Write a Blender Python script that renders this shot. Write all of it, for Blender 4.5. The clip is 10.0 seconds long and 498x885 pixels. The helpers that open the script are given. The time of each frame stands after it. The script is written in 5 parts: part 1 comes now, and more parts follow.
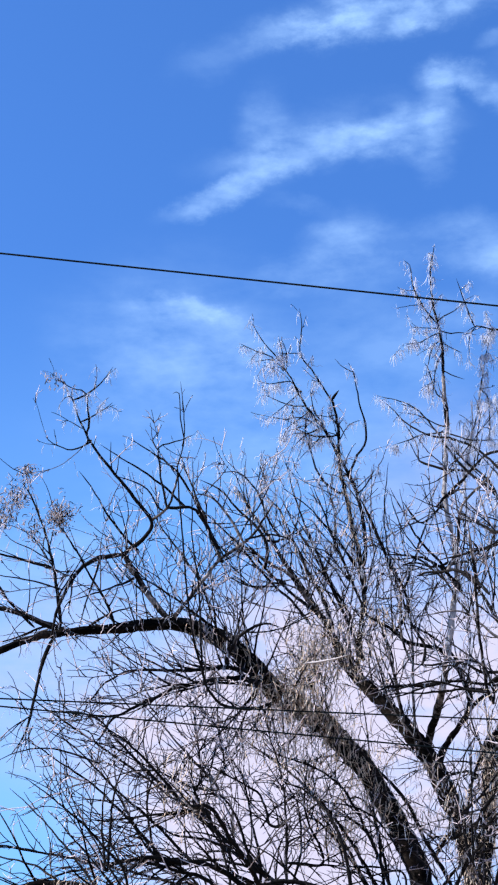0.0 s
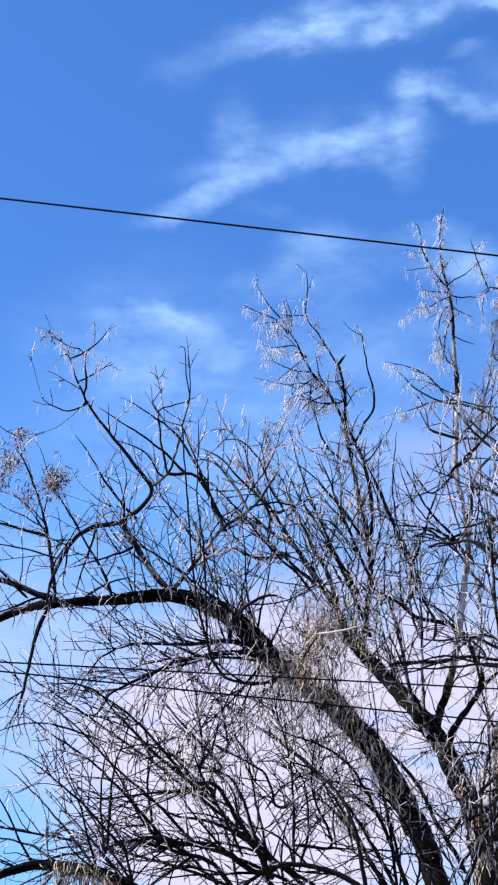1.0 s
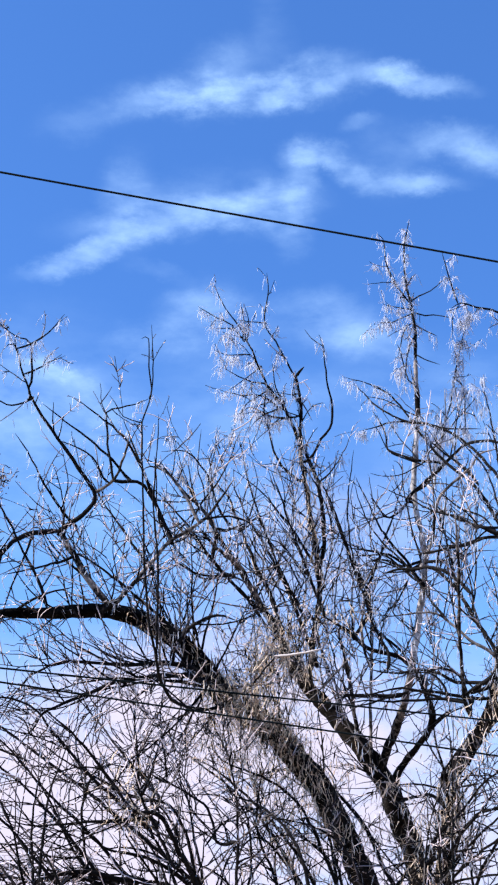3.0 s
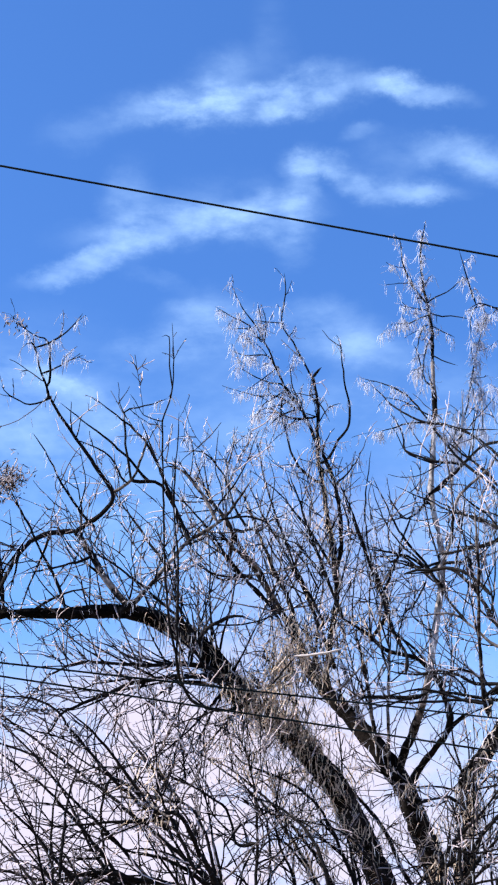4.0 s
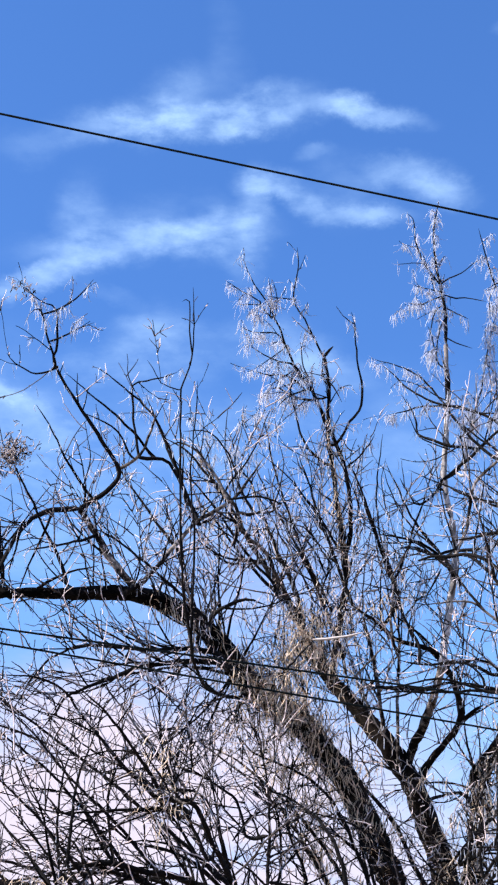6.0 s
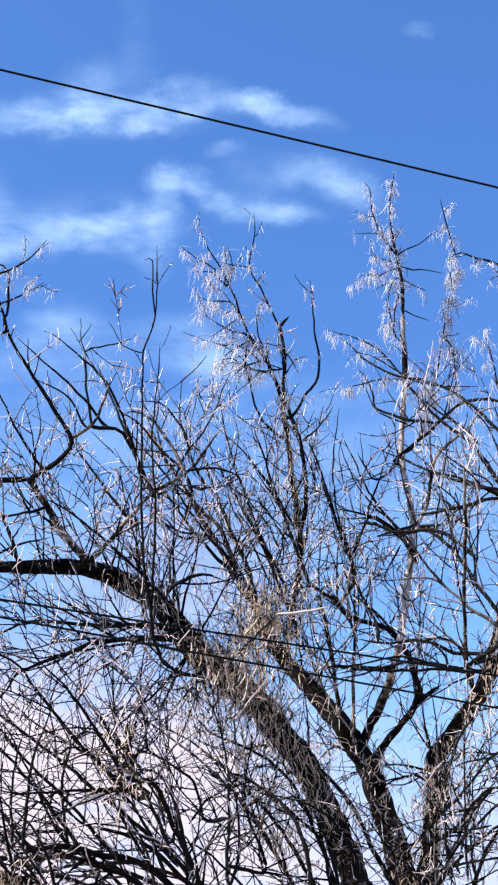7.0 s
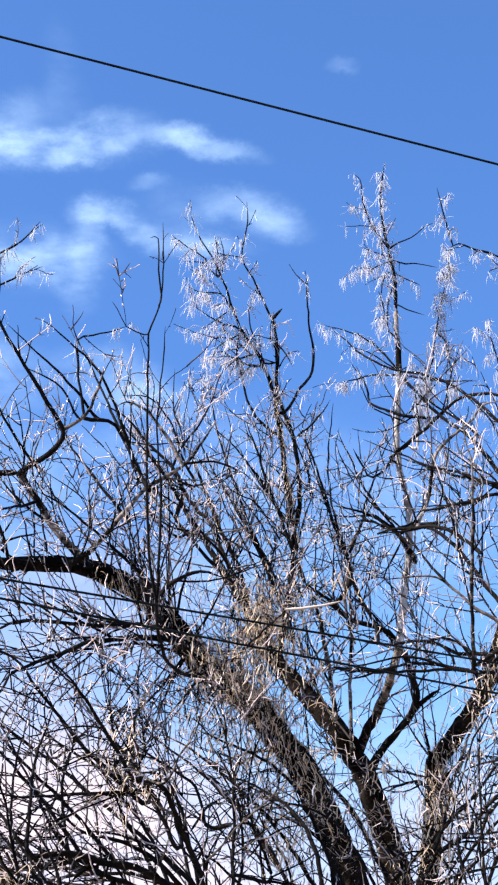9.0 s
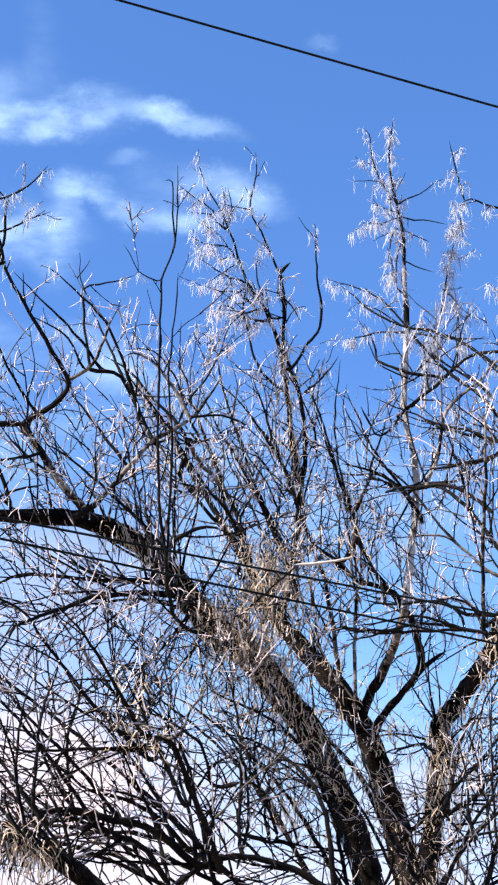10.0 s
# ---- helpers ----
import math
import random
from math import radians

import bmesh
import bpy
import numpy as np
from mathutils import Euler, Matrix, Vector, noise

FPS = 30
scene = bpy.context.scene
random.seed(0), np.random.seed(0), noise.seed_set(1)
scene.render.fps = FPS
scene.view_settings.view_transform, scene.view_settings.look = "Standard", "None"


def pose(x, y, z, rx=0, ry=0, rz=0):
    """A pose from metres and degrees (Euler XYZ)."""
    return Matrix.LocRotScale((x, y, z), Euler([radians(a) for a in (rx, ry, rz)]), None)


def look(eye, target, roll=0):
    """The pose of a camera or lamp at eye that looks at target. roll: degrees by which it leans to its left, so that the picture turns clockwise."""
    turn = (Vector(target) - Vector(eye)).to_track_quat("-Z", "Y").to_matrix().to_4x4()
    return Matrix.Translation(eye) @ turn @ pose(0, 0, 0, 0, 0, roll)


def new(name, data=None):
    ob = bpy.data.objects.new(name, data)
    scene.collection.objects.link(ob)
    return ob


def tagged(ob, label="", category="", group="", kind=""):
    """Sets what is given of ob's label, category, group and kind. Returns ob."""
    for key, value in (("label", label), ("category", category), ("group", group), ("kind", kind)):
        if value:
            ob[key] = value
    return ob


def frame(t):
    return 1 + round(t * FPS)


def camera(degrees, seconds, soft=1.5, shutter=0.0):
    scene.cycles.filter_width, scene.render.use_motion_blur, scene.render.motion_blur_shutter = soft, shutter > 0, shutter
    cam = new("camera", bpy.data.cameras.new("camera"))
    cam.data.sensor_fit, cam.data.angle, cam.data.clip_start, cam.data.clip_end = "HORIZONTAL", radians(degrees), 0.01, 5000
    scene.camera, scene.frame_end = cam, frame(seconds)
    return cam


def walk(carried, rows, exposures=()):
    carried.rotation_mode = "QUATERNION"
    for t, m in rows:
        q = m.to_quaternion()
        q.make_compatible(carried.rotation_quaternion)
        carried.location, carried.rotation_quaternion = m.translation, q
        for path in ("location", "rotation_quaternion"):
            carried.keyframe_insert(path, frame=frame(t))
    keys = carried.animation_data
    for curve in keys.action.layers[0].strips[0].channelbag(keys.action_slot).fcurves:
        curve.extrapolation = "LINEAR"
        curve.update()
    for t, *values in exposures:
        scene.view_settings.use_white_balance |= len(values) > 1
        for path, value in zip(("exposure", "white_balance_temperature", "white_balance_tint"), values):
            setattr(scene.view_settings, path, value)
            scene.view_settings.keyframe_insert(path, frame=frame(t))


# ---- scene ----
cam = camera(16.785, 10.0, soft=2.25)
PATH = [
    (0.0, look((-0.000, 0.000, 1.600), (0.024, 9.060, 5.833), -0.06)),
    (0.5, look((-0.114, 0.311, 1.590), (-0.047, 9.357, 5.854), -0.23)),
    (1.0, look((-0.222, 0.609, 1.566), (-0.021, 9.647, 5.840), -0.19)),
    (1.5, look((-0.319, 0.907, 1.580), (0.162, 9.903, 5.921), -0.10)),
    (2.0, look((-0.449, 1.127, 1.568), (0.259, 10.049, 6.027), 0.14)),
    (3.3, look((-0.698, 1.481, 1.607), (0.229, 10.302, 6.227), 0.69)),
    (3.5, look((-0.717, 1.498, 1.589), (0.200, 10.312, 6.223), 0.70)),
    (4.0, look((-0.761, 1.499, 1.570), (0.151, 10.309, 6.213), 0.74)),
    (4.5, look((-0.797, 1.534, 1.578), (0.144, 10.330, 6.240), 0.77)),
    (5.0, look((-0.841, 1.650, 1.562), (0.164, 10.400, 6.299), 0.82)),
    (5.2, look((-0.859, 1.741, 1.527), (0.168, 10.459, 6.316), 0.90)),
    (6.3, look((-1.157, 2.144, 1.571), (0.188, 10.858, 6.288), 0.66)),
    (6.5, look((-1.195, 2.246, 1.584), (0.264, 10.947, 6.291), 0.42)),
    (6.8, look((-1.245, 2.359, 1.577), (0.376, 11.032, 6.282), -0.03)),
    (7.0, look((-1.293, 2.426, 1.572), (0.457, 11.062, 6.299), -0.28)),
    (7.5, look((-1.406, 2.640, 1.580), (0.561, 11.201, 6.359), -0.86)),
    (8.0, look((-1.440, 2.777, 1.571), (0.672, 11.255, 6.434), -1.39)),
    (8.5, look((-1.510, 2.854, 1.568), (0.655, 11.298, 6.467), -1.61)),
    (9.0, look((-1.599, 2.913, 1.556), (0.571, 11.362, 6.445), -1.63)),
    (9.5, look((-1.667, 2.998, 1.533), (0.570, 11.465, 6.362), -1.50)),
    (10.0, look((-1.715, 3.168, 1.541), (0.611, 11.644, 6.310), -1.31)),
]
walk(cam, PATH, [(0.0, 1.13, 6100, 10), (0.5, 1.08, 6130, 10), (1.0, 1.15, 6160, 10), (1.5, 1.19, 6200, 10), (2.0, 1.29, 6280, 10), (3.5, 1.28, 6400, 10),
                 (4.5, 1.28, 6470, 10), (7.0, 1.39, 6850, 10), (7.5, 1.54, 6980, 10), (8.0, 1.46, 7050, 10), (10.0, 1.57, 7250, 10)])

# ---- sky, sun and exposure ----
SUN_EL, SUN_AZ = 39.0, -102.0          # degrees; azimuth from +y towards +x
SKY_STRENGTH, SUN_STRENGTH = 0.075, 5.0
world = bpy.data.worlds.new("winter_sky")
scene.world = world
world.use_nodes = True
wt = world.node_tree


def wisp(az, el, length, width, turn, amount):
    """One streak of cirrus: its middle and half axes in degrees, its slope, its density."""
    return az, el, length, width, turn, amount


BANKS = [
    wisp(1.3, 13.5, 5.6, 5.0, 0, 1.65),
    wisp(9.8, 13.8, 4.2, 4.6, -6, 0.58),
    wisp(4.5, 18.6, 5.4, 2.6, -4, 0.55),
    wisp(-6.0, 17.0, 4.5, 3.4, 0, 0.42),
    wisp(21.0, 15.0, 3.8, 3.4, 0, 0.6),
    wisp(8.5, 23.2, 4.6, 2.8, 6, 0.30),
    wisp(8.6, 17.4, 3.4, 2.2, -12, 0.38),
    wisp(14.5, 12.5, 6.0, 3.4, 0, 0.62),
    wisp(12.8, 16.4, 4.2, 3.4, 0, 0.40),
]
WISPS = [
    wisp(5.70, 39.00, 4.55, 0.56, 5, 0.80),
    wisp(3.40, 39.00, 1.60, 0.74, 8, 0.39),
    wisp(4.35, 39.62, 1.83, 0.99, 20, 0.34),
    wisp(6.77, 40.92, 0.76, 1.86, 15, 0.11),
    wisp(8.61, 39.64, 2.15, 0.62, 9, 0.34),
    wisp(12.95, 39.37, 2.00, 0.43, -11, 0.62),
    wisp(11.76, 39.64, 1.08, 0.43, 0, 0.31),
    wisp(0.66, 38.61, 1.57, 0.62, 16, 0.20),
    wisp(-1.42, 37.77, 1.57, 0.56, 12, 0.15),
    wisp(10.50, 38.03, 0.79, 0.30, 8, 0.22),
    wisp(8.58, 37.05, 1.25, 0.43, -2, 0.74),
    wisp(10.03, 36.46, 1.10, 0.46, -29, 0.52),
    wisp(12.76, 35.95, 1.85, 0.40, -4, 0.52),
    wisp(14.35, 37.17, 1.83, 0.56, -6, 0.45),
    wisp(15.82, 36.55, 1.29, 0.50, -8, 0.40),
    wisp(11.64, 36.78, 1.57, 1.10, 0, 0.15),
    wisp(0.80, 35.20, 1.02, 1.42, 0, 0.45),
]
WISPS += [
    wisp(3.22, 34.93, 4.05, 0.62, 8, 0.56),
    wisp(-0.81, 33.41, 2.32, 0.37, 19, 0.58),
    wisp(6.70, 35.27, 2.04, 0.74, 7, 0.38),
    wisp(7.91, 35.93, 0.62, 1.36, 0, 0.34),
    wisp(7.54, 34.43, 0.70, 0.67, -35, 0.27),
    wisp(2.16, 33.05, 1.24, 0.27, -8, 0.15),
    wisp(4.36, 35.52, 3.07, 0.99, 5, 0.22),
    wisp(3.80, 31.68, 1.47, 0.93, 26, 0.48),
    wisp(1.73, 30.65, 1.45, 0.56, 4, 0.31),
    wisp(9.19, 31.41, 2.00, 0.93, -7, 0.45),
    wisp(10.95, 30.73, 1.70, 0.56, -9, 0.31),
    wisp(5.61, 31.30, 1.46, 0.93, 9, 0.36),
    wisp(0.56, 28.15, 1.47, 0.50, 4, 0.29),
    wisp(-2.69, 29.57, 1.91, 0.37, -4, 0.45),
    wisp(-0.70, 29.13, 1.21, 0.34, -22, 0.34),
    wisp(4.54, 29.44, 2.15, 1.23, 0, 0.17),
    wisp(19.00, 41.70, 0.67, 0.26, 0, 0.22),
]
WISPS += [
    wisp(-5.0, 18.6, 4.2, 1.3, 4, 0.30),
    wisp(-7.52, 21.02, 3.45, 1.25, 10, 0.39),
    wisp(0.19, 25.57, 6.47, 3.24, 3, 0.33),
    wisp(-2.62, 28.63, 3.67, 2.74, 4, 0.20),
    wisp(14.35, 25.44, 3.34, 2.24, -3, 0.31),
    wisp(20.25, 26.20, 3.59, 2.49, -13, 0.31),
    wisp(13.49, 28.60, 4.13, 1.74, -1, 0.23),
    wisp(6.98, 23.67, 6.37, 2.49, 9, 0.12),
    wisp(7.41, 28.38, 3.20, 1.25, 15, 0.23),
    wisp(-3.48, 28.57, 3.67, 1.50, -4, 0.20),
    wisp(17.46, 15.73, 6.25, 5.48, 0, 0.39),
]


def build_sky():
    n, link = wt.nodes, wt.links.new
    back = n["Background"]
    sky = n.new("ShaderNodeTexSky")
    sky.sky_type, sky.sun_disc = "NISHITA", False
    sky.sun_elevation, sky.sun_rotation = radians(SUN_EL), radians(SUN_AZ)
    sky.air_density, sky.dust_density, sky.ozone_density = 1.0, 0.7, 2.8
    rich = n.new("ShaderNodeMix")          # clear, dry winter air: a deeper blue
    rich.data_type, rich.blend_type = "RGBA", "MULTIPLY"
    rich.inputs[0].default_value = 1.0
    rich.inputs[7].default_value = AIR
    link(sky.outputs[0], rich.inputs[6])

    def sums(kind, a, b=None):
        node = n.new("ShaderNodeMath")
        node.operation = kind
        for i, v in enumerate((a, b)):
            if v is None:
                continue
            if isinstance(v, (int, float)):
                node.inputs[i].default_value = v
            else:
                link(v, node.inputs[i])
        return node.outputs[0]

    coord = n.new("ShaderNodeTexCoord")
    sep = n.new("ShaderNodeSeparateXYZ")
    link(coord.outputs["Generated"], sep.inputs[0])
    az = sums("MULTIPLY", sums("ARCTAN2", sep.outputs[0], sep.outputs[1]), 57.2958)
    el = sums("MULTIPLY", sums("ARCSINE", sep.outputs[2]), 57.2958)
    flat = n.new("ShaderNodeCombineXYZ")
    link(az, flat.inputs[0])
    link(el, flat.inputs[1])

    def fbm(scale, stretch, detail, rough, shift):
        mp = n.new("ShaderNodeMapping")
        mp.inputs["Scale"].default_value = (stretch * scale, scale, 1)
        mp.inputs["Location"].default_value = (shift, shift * 0.7, shift)
        mp.inputs["Rotation"].default_value = (0, 0, radians(-12))
        link(flat.outputs[0], mp.inputs[0])
        tex = n.new("ShaderNodeTexNoise")
        tex.inputs["Scale"].default_value = 1.0
        tex.inputs["Detail"].default_value = detail
        tex.inputs["Roughness"].default_value = rough
        link(mp.outputs[0], tex.inputs["Vector"])
        return tex

    bend = fbm(0.75, 0.55, 7, 0.66, 3.1)
    mid = n.new("ShaderNodeVectorMath")
    mid.operation = "SUBTRACT"
    link(bend.outputs["Color"], mid.inputs[0])
    mid.inputs[1].default_value = (0.5, 0.5, 0.5)
    big = n.new("ShaderNodeVectorMath")
    big.operation = "SCALE"
    big.inputs["Scale"].default_value = 1.35
    link(mid.outputs[0], big.inputs[0])
    warped = n.new("ShaderNodeVectorMath")
    warped.operation = "ADD"
    link(flat.outputs[0], warped.inputs[0])
    link(big.outputs[0], warped.inputs[1])
    # the warp must not lift the coordinates off the plane
    plane = n.new("ShaderNodeVectorMath")
    plane.operation = "MULTIPLY"
    plane.inputs[1].default_value = (1, 1, 0)
    link(warped.outputs[0], plane.inputs[0])

    def cover(streaks, low, high):
        total = None
        for a, e, length, width, turn, amount in streaks:
            mp = n.new("ShaderNodeMapping")
            mp.vector_type = "TEXTURE"
            mp.inputs["Location"].default_value = (a, e, 0)
            mp.inputs["Rotation"].default_value = (0, 0, radians(turn))
            mp.inputs["Scale"].default_value = (length, width, 1)
            link(plane.outputs[0], mp.inputs[0])
            far = n.new("ShaderNodeVectorMath")
            far.operation = "LENGTH"
            link(mp.outputs[0], far.inputs[0])
            fall = n.new("ShaderNodeMapRange")
            fall.interpolation_type = "SMOOTHERSTEP"
            fall.inputs["From Min"].default_value, fall.inputs["From Max"].default_value = 0.0, 1.7
            fall.inputs["To Min"].default_value, fall.inputs["To Max"].default_value = amount, 0.0
            link(far.outputs["Value"], fall.inputs["Value"])
            total = fall.outputs[0] if total is None else sums("ADD", total, fall.outputs[0])
        grain = n.new("ShaderNodeMapRange")
        grain.inputs["From Min"].default_value, grain.inputs["From Max"].default_value = 0.34, 0.66
        grain.inputs["To Min"].default_value, grain.inputs["To Max"].default_value = low, high
        link(fine.outputs[0], grain.inputs["Value"])
        return sums("MINIMUM", sums("MULTIPLY", total, grain.outputs[0]), 0.93)

    fine = fbm(0.95, 0.42, 8, 0.58, 9.7)
    # paler air towards the horizon
    low_air = n.new("ShaderNodeMapRange")
    low_air.interpolation_type = "SMOOTHSTEP"
    low_air.inputs["From Min"].default_value, low_air.inputs["From Max"].default_value = 12.0, 32.0
    low_air.inputs["To Min"].default_value, low_air.inputs["To Max"].default_value = 0.58, 0.0
    link(el, low_air.inputs["Value"])
    hazy = n.new("ShaderNodeMix")
    hazy.data_type = "RGBA"
    link(low_air.outputs[0], hazy.inputs[0])
    link(rich.outputs[2], hazy.inputs[6])
    hazy.inputs[7].default_value = HAZE
    under = hazy.outputs[2]
    for streaks, colour, low, high in ((BANKS, BANK, 0.55, 1.2), (WISPS, CIRRUS, 0.32, 1.25)):
        mix = n.new("ShaderNodeMix")
        mix.data_type = "RGBA"
        link(cover(streaks, low, high), mix.inputs[0])
        link(under, mix.inputs[6])
        mix.inputs[7].default_value = colour
        under = mix.outputs[2]
    link(under, back.inputs[0])
    back.inputs[1].default_value = SKY_STRENGTH


BANK = (5.35, 4.8, 5.8, 1)
CIRRUS = (2.7, 4.3, 7.1, 1)
AIR = (0.57, 0.97, 1.53, 1)
HAZE = (2.1, 4.4, 7.8, 1)
build_sky()
sun = new("sun", bpy.data.lights.new("sun", "SUN"))
sun.data.energy, sun.data.angle, sun.data.color = SUN_STRENGTH, radians(0.53), (1.0, 0.955, 0.90)
sun_to = Vector((math.sin(radians(SUN_AZ)) * math.cos(radians(SUN_EL)),
                 math.cos(radians(SUN_AZ)) * math.cos(radians(SUN_EL)), math.sin(radians(SUN_EL))))
sun.matrix_world = look(sun_to * 60, (0, 0, 0))


# ---- materials ----
def principled(name):
    m = bpy.data.materials.new(name)
    m.use_nodes = True
    return m, m.node_tree, m.node_tree.nodes["Principled BSDF"]


def wood(name, dark, light, rough=0.85, grain=40.0, bump=0.5, islands=None, lo=0.36, hi=0.64, gloss=0.04):
    """Bark: two scales of stains along the limb, furrows as bump; islands: the share of twigs that stay dark and where the palest begin."""
    m, t, b = principled(name)
    n, link = t.nodes, t.links.new
    co = n.new("ShaderNodeTexCoord")
    a = n.new("ShaderNodeTexNoise")
    a.inputs["Scale"].default_value, a.inputs["Detail"].default_value = 5.0, 4
    link(co.outputs["Object"], a.inputs["Vector"])
    c = n.new("ShaderNodeTexNoise")
    c.inputs["Scale"].default_value, c.inputs["Detail"].default_value = grain, 6
    c.inputs["Roughness"].default_value = 0.7
    link(co.outputs["Object"], c.inputs["Vector"])
    s = n.new("ShaderNodeMath")
    s.operation = "MULTIPLY_ADD"
    s.inputs[1].default_value, s.inputs[2].default_value = 0.55, -0.0
    link(a.outputs[0], s.inputs[0])
    s2 = n.new("ShaderNodeMath")
    s2.operation = "MULTIPLY_ADD"
    s2.inputs[1].default_value = 0.45
    link(c.outputs[0], s2.inputs[0])
    link(s.outputs[0], s2.inputs[2])
    r = n.new("ShaderNodeValToRGB")
    r.color_ramp.elements[0].position, r.color_ramp.elements[0].color = lo, (*dark, 1)
    r.color_ramp.elements[1].position, r.color_ramp.elements[1].color = hi, (*light, 1)
    out = s2.outputs[0]
    if islands:
        g = n.new("ShaderNodeNewGeometry")
        share = n.new("ShaderNodeMapRange")
        share.inputs["From Min"].default_value, share.inputs["From Max"].default_value = islands
        share.inputs["To Min"].default_value, share.inputs["To Max"].default_value = 0.14, 0.66
        link(g.outputs["Random Per Island"], share.inputs["Value"])
        s3 = n.new("ShaderNodeMath")
        s3.operation = "MULTIPLY_ADD"
        s3.inputs[1].default_value = 0.45
        link(out, s3.inputs[0])
        link(share.outputs[0], s3.inputs[2])
        out = s3.outputs[0]
    link(out, r.inputs[0])
    link(r.outputs[0], b.inputs["Base Color"])
    b.inputs["Roughness"].default_value = rough
    b.inputs["Specular IOR Level"].default_value = gloss
    if bump:
        bp = n.new("ShaderNodeBump")
        bp.inputs["Strength"].default_value, bp.inputs["Distance"].default_value = bump, 0.012
        link(c.outputs[0], bp.inputs["Height"])
        link(bp.outputs[0], b.inputs["Normal"])
    return m


# dark barks, deepened further so their colour carries the limbs' shaded sides
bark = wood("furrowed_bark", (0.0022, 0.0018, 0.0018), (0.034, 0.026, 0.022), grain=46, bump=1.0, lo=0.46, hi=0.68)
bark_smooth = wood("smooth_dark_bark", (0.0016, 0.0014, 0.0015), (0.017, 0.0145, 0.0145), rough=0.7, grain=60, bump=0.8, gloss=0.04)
# lighter copy of the bark: sunlit look of some limbs put in its colour
bark_lit = wood("grey_bark_painted_lit", (0.006, 0.005, 0.005), (0.28, 0.24, 0.225), grain=34, bump=0.8, lo=0.46, hi=0.60)
bark_pale = wood("smooth_pale_bark", (0.05, 0.043, 0.04), (0.50, 0.46, 0.46), grain=18, bump=0.5, lo=0.38, hi=0.56)
twig_bark = wood("twig_bark", (0.016, 0.0135, 0.015), (0.50, 0.425, 0.455), grain=30, bump=0, islands=(0.62, 0.84))
shoot_bark = wood("shoot_bark", (0.0022, 0.0019, 0.002), (0.085, 0.075, 0.075), rough=0.8, grain=40, bump=0.3, islands=(0.88, 0.98), gloss=0.03)
tip_bark = wood("twig_tip_bark", (0.02, 0.016, 0.016), (0.68, 0.56, 0.56), grain=40, bump=0, islands=(0.30, 0.62))
pod_skin = wood("dry_pod", (0.32, 0.335, 0.39), (0.70, 0.725, 0.83), rough=0.6, grain=50, bump=0, islands=(0.0, 0.9))
straw = wood("dry_straw", (0.006, 0.0045, 0.004), (0.90, 0.77, 0.65), rough=0.8, grain=40, bump=0, islands=(0.46, 0.54))
leaf_tan = wood("withered_leaf", (0.02, 0.016, 0.017), (0.62, 0.56, 0.57), rough=0.7, grain=40, bump=0, islands=(0.38, 0.72))
bare_wood = wood("peeled_branch", (0.24, 0.20, 0.19), (0.52, 0.46, 0.43), grain=60, bump=0.2)
soil = wood("dry_soil", (0.13, 0.095, 0.065), (0.30, 0.23, 0.165), rough=0.95, grain=3.0, bump=0.6)
rubber = wood("cable_sheath", (0.004, 0.006, 0.0065), (0.012, 0.017, 0.018), rough=0.7, grain=20, bump=0)

# thin dry skins let the sun through
for thin_skin in (pod_skin, leaf_tan, straw):
    tn = thin_skin.node_tree
    glow = tn.nodes.new("ShaderNodeBsdfTranslucent")
    both = tn.nodes.new("ShaderNodeMixShader")
    both.inputs[0].default_value = 0.55
    solid = tn.nodes["Principled BSDF"]
    tn.links.new(solid.inputs["Base Color"].links[0].from_socket, glow.inputs["Color"])
    tn.links.new(solid.outputs[0], both.inputs[1])
    tn.links.new(glow.outputs[0], both.inputs[2])
    tn.links.new(both.outputs[0], tn.nodes["Material Output"].inputs["Surface"])
TONES = {"dark": bark_smooth, "pale": bark_pale, "bare": bare_wood, "rough": bark, "mid": bark_lit}


# ---- mesh helpers ----
class Tubes:
    """Gathers many tapered tubes into one mesh."""

    def __init__(self):
        self.v, self.f, self.count = [], [], 0

    def add(self, pts, radii, sides):
        pts = np.asarray(pts, float)
        m = len(pts)
        tan = np.gradient(pts, axis=0)
        tan /= np.linalg.norm(tan, axis=1)[:, None] + 1e-9
        ref = np.array([0.31, 0.9, 0.3]) if abs(tan[0][2]) > 0.8 else np.array([0.1, 0.15, 1.0])
        s = np.cross(tan, ref)
        s /= np.linalg.norm(s, axis=1)[:, None] + 1e-9
        u = np.cross(s, tan)
        a = np.arange(sides) * (2 * math.pi / sides)
        ring = s[:, None, :] * np.cos(a)[None, :, None] + u[:, None, :] * np.sin(a)[None, :, None]
        radii = np.asarray(radii, float)
        radii = radii[:, None, None] if radii.ndim == 1 else radii[:, :, None]
        self.v.append((pts[:, None, :] + ring * radii).reshape(-1, 3))
        i = np.arange(m - 1)[:, None] * sides
        k = np.arange(sides)[None, :]
        k2 = (k + 1) % sides
        self.f.append(np.stack([i + k, i + k2, i + sides + k2, i + sides + k], -1).reshape(-1, 4) + self.count)
        self.count += m * sides

    def mesh(self, name, material, smooth=True):
        me = bpy.data.meshes.new(name)
        v, q = np.concatenate(self.v), np.concatenate(self.f)
        me.vertices.add(len(v))
        me.vertices.foreach_set("co", v.astype(np.float32).ravel())
        me.loops.add(q.size)
        me.loops.foreach_set("vertex_index", q.astype(np.int32).ravel())
        me.polygons.add(len(q))
        me.polygons.foreach_set("loop_start", np.arange(0, q.size, 4, dtype=np.int32))
        me.update(calc_edges=True)
        me.polygons.foreach_set("use_smooth", np.full(len(q), smooth))
        me.materials.append(material)
        return me


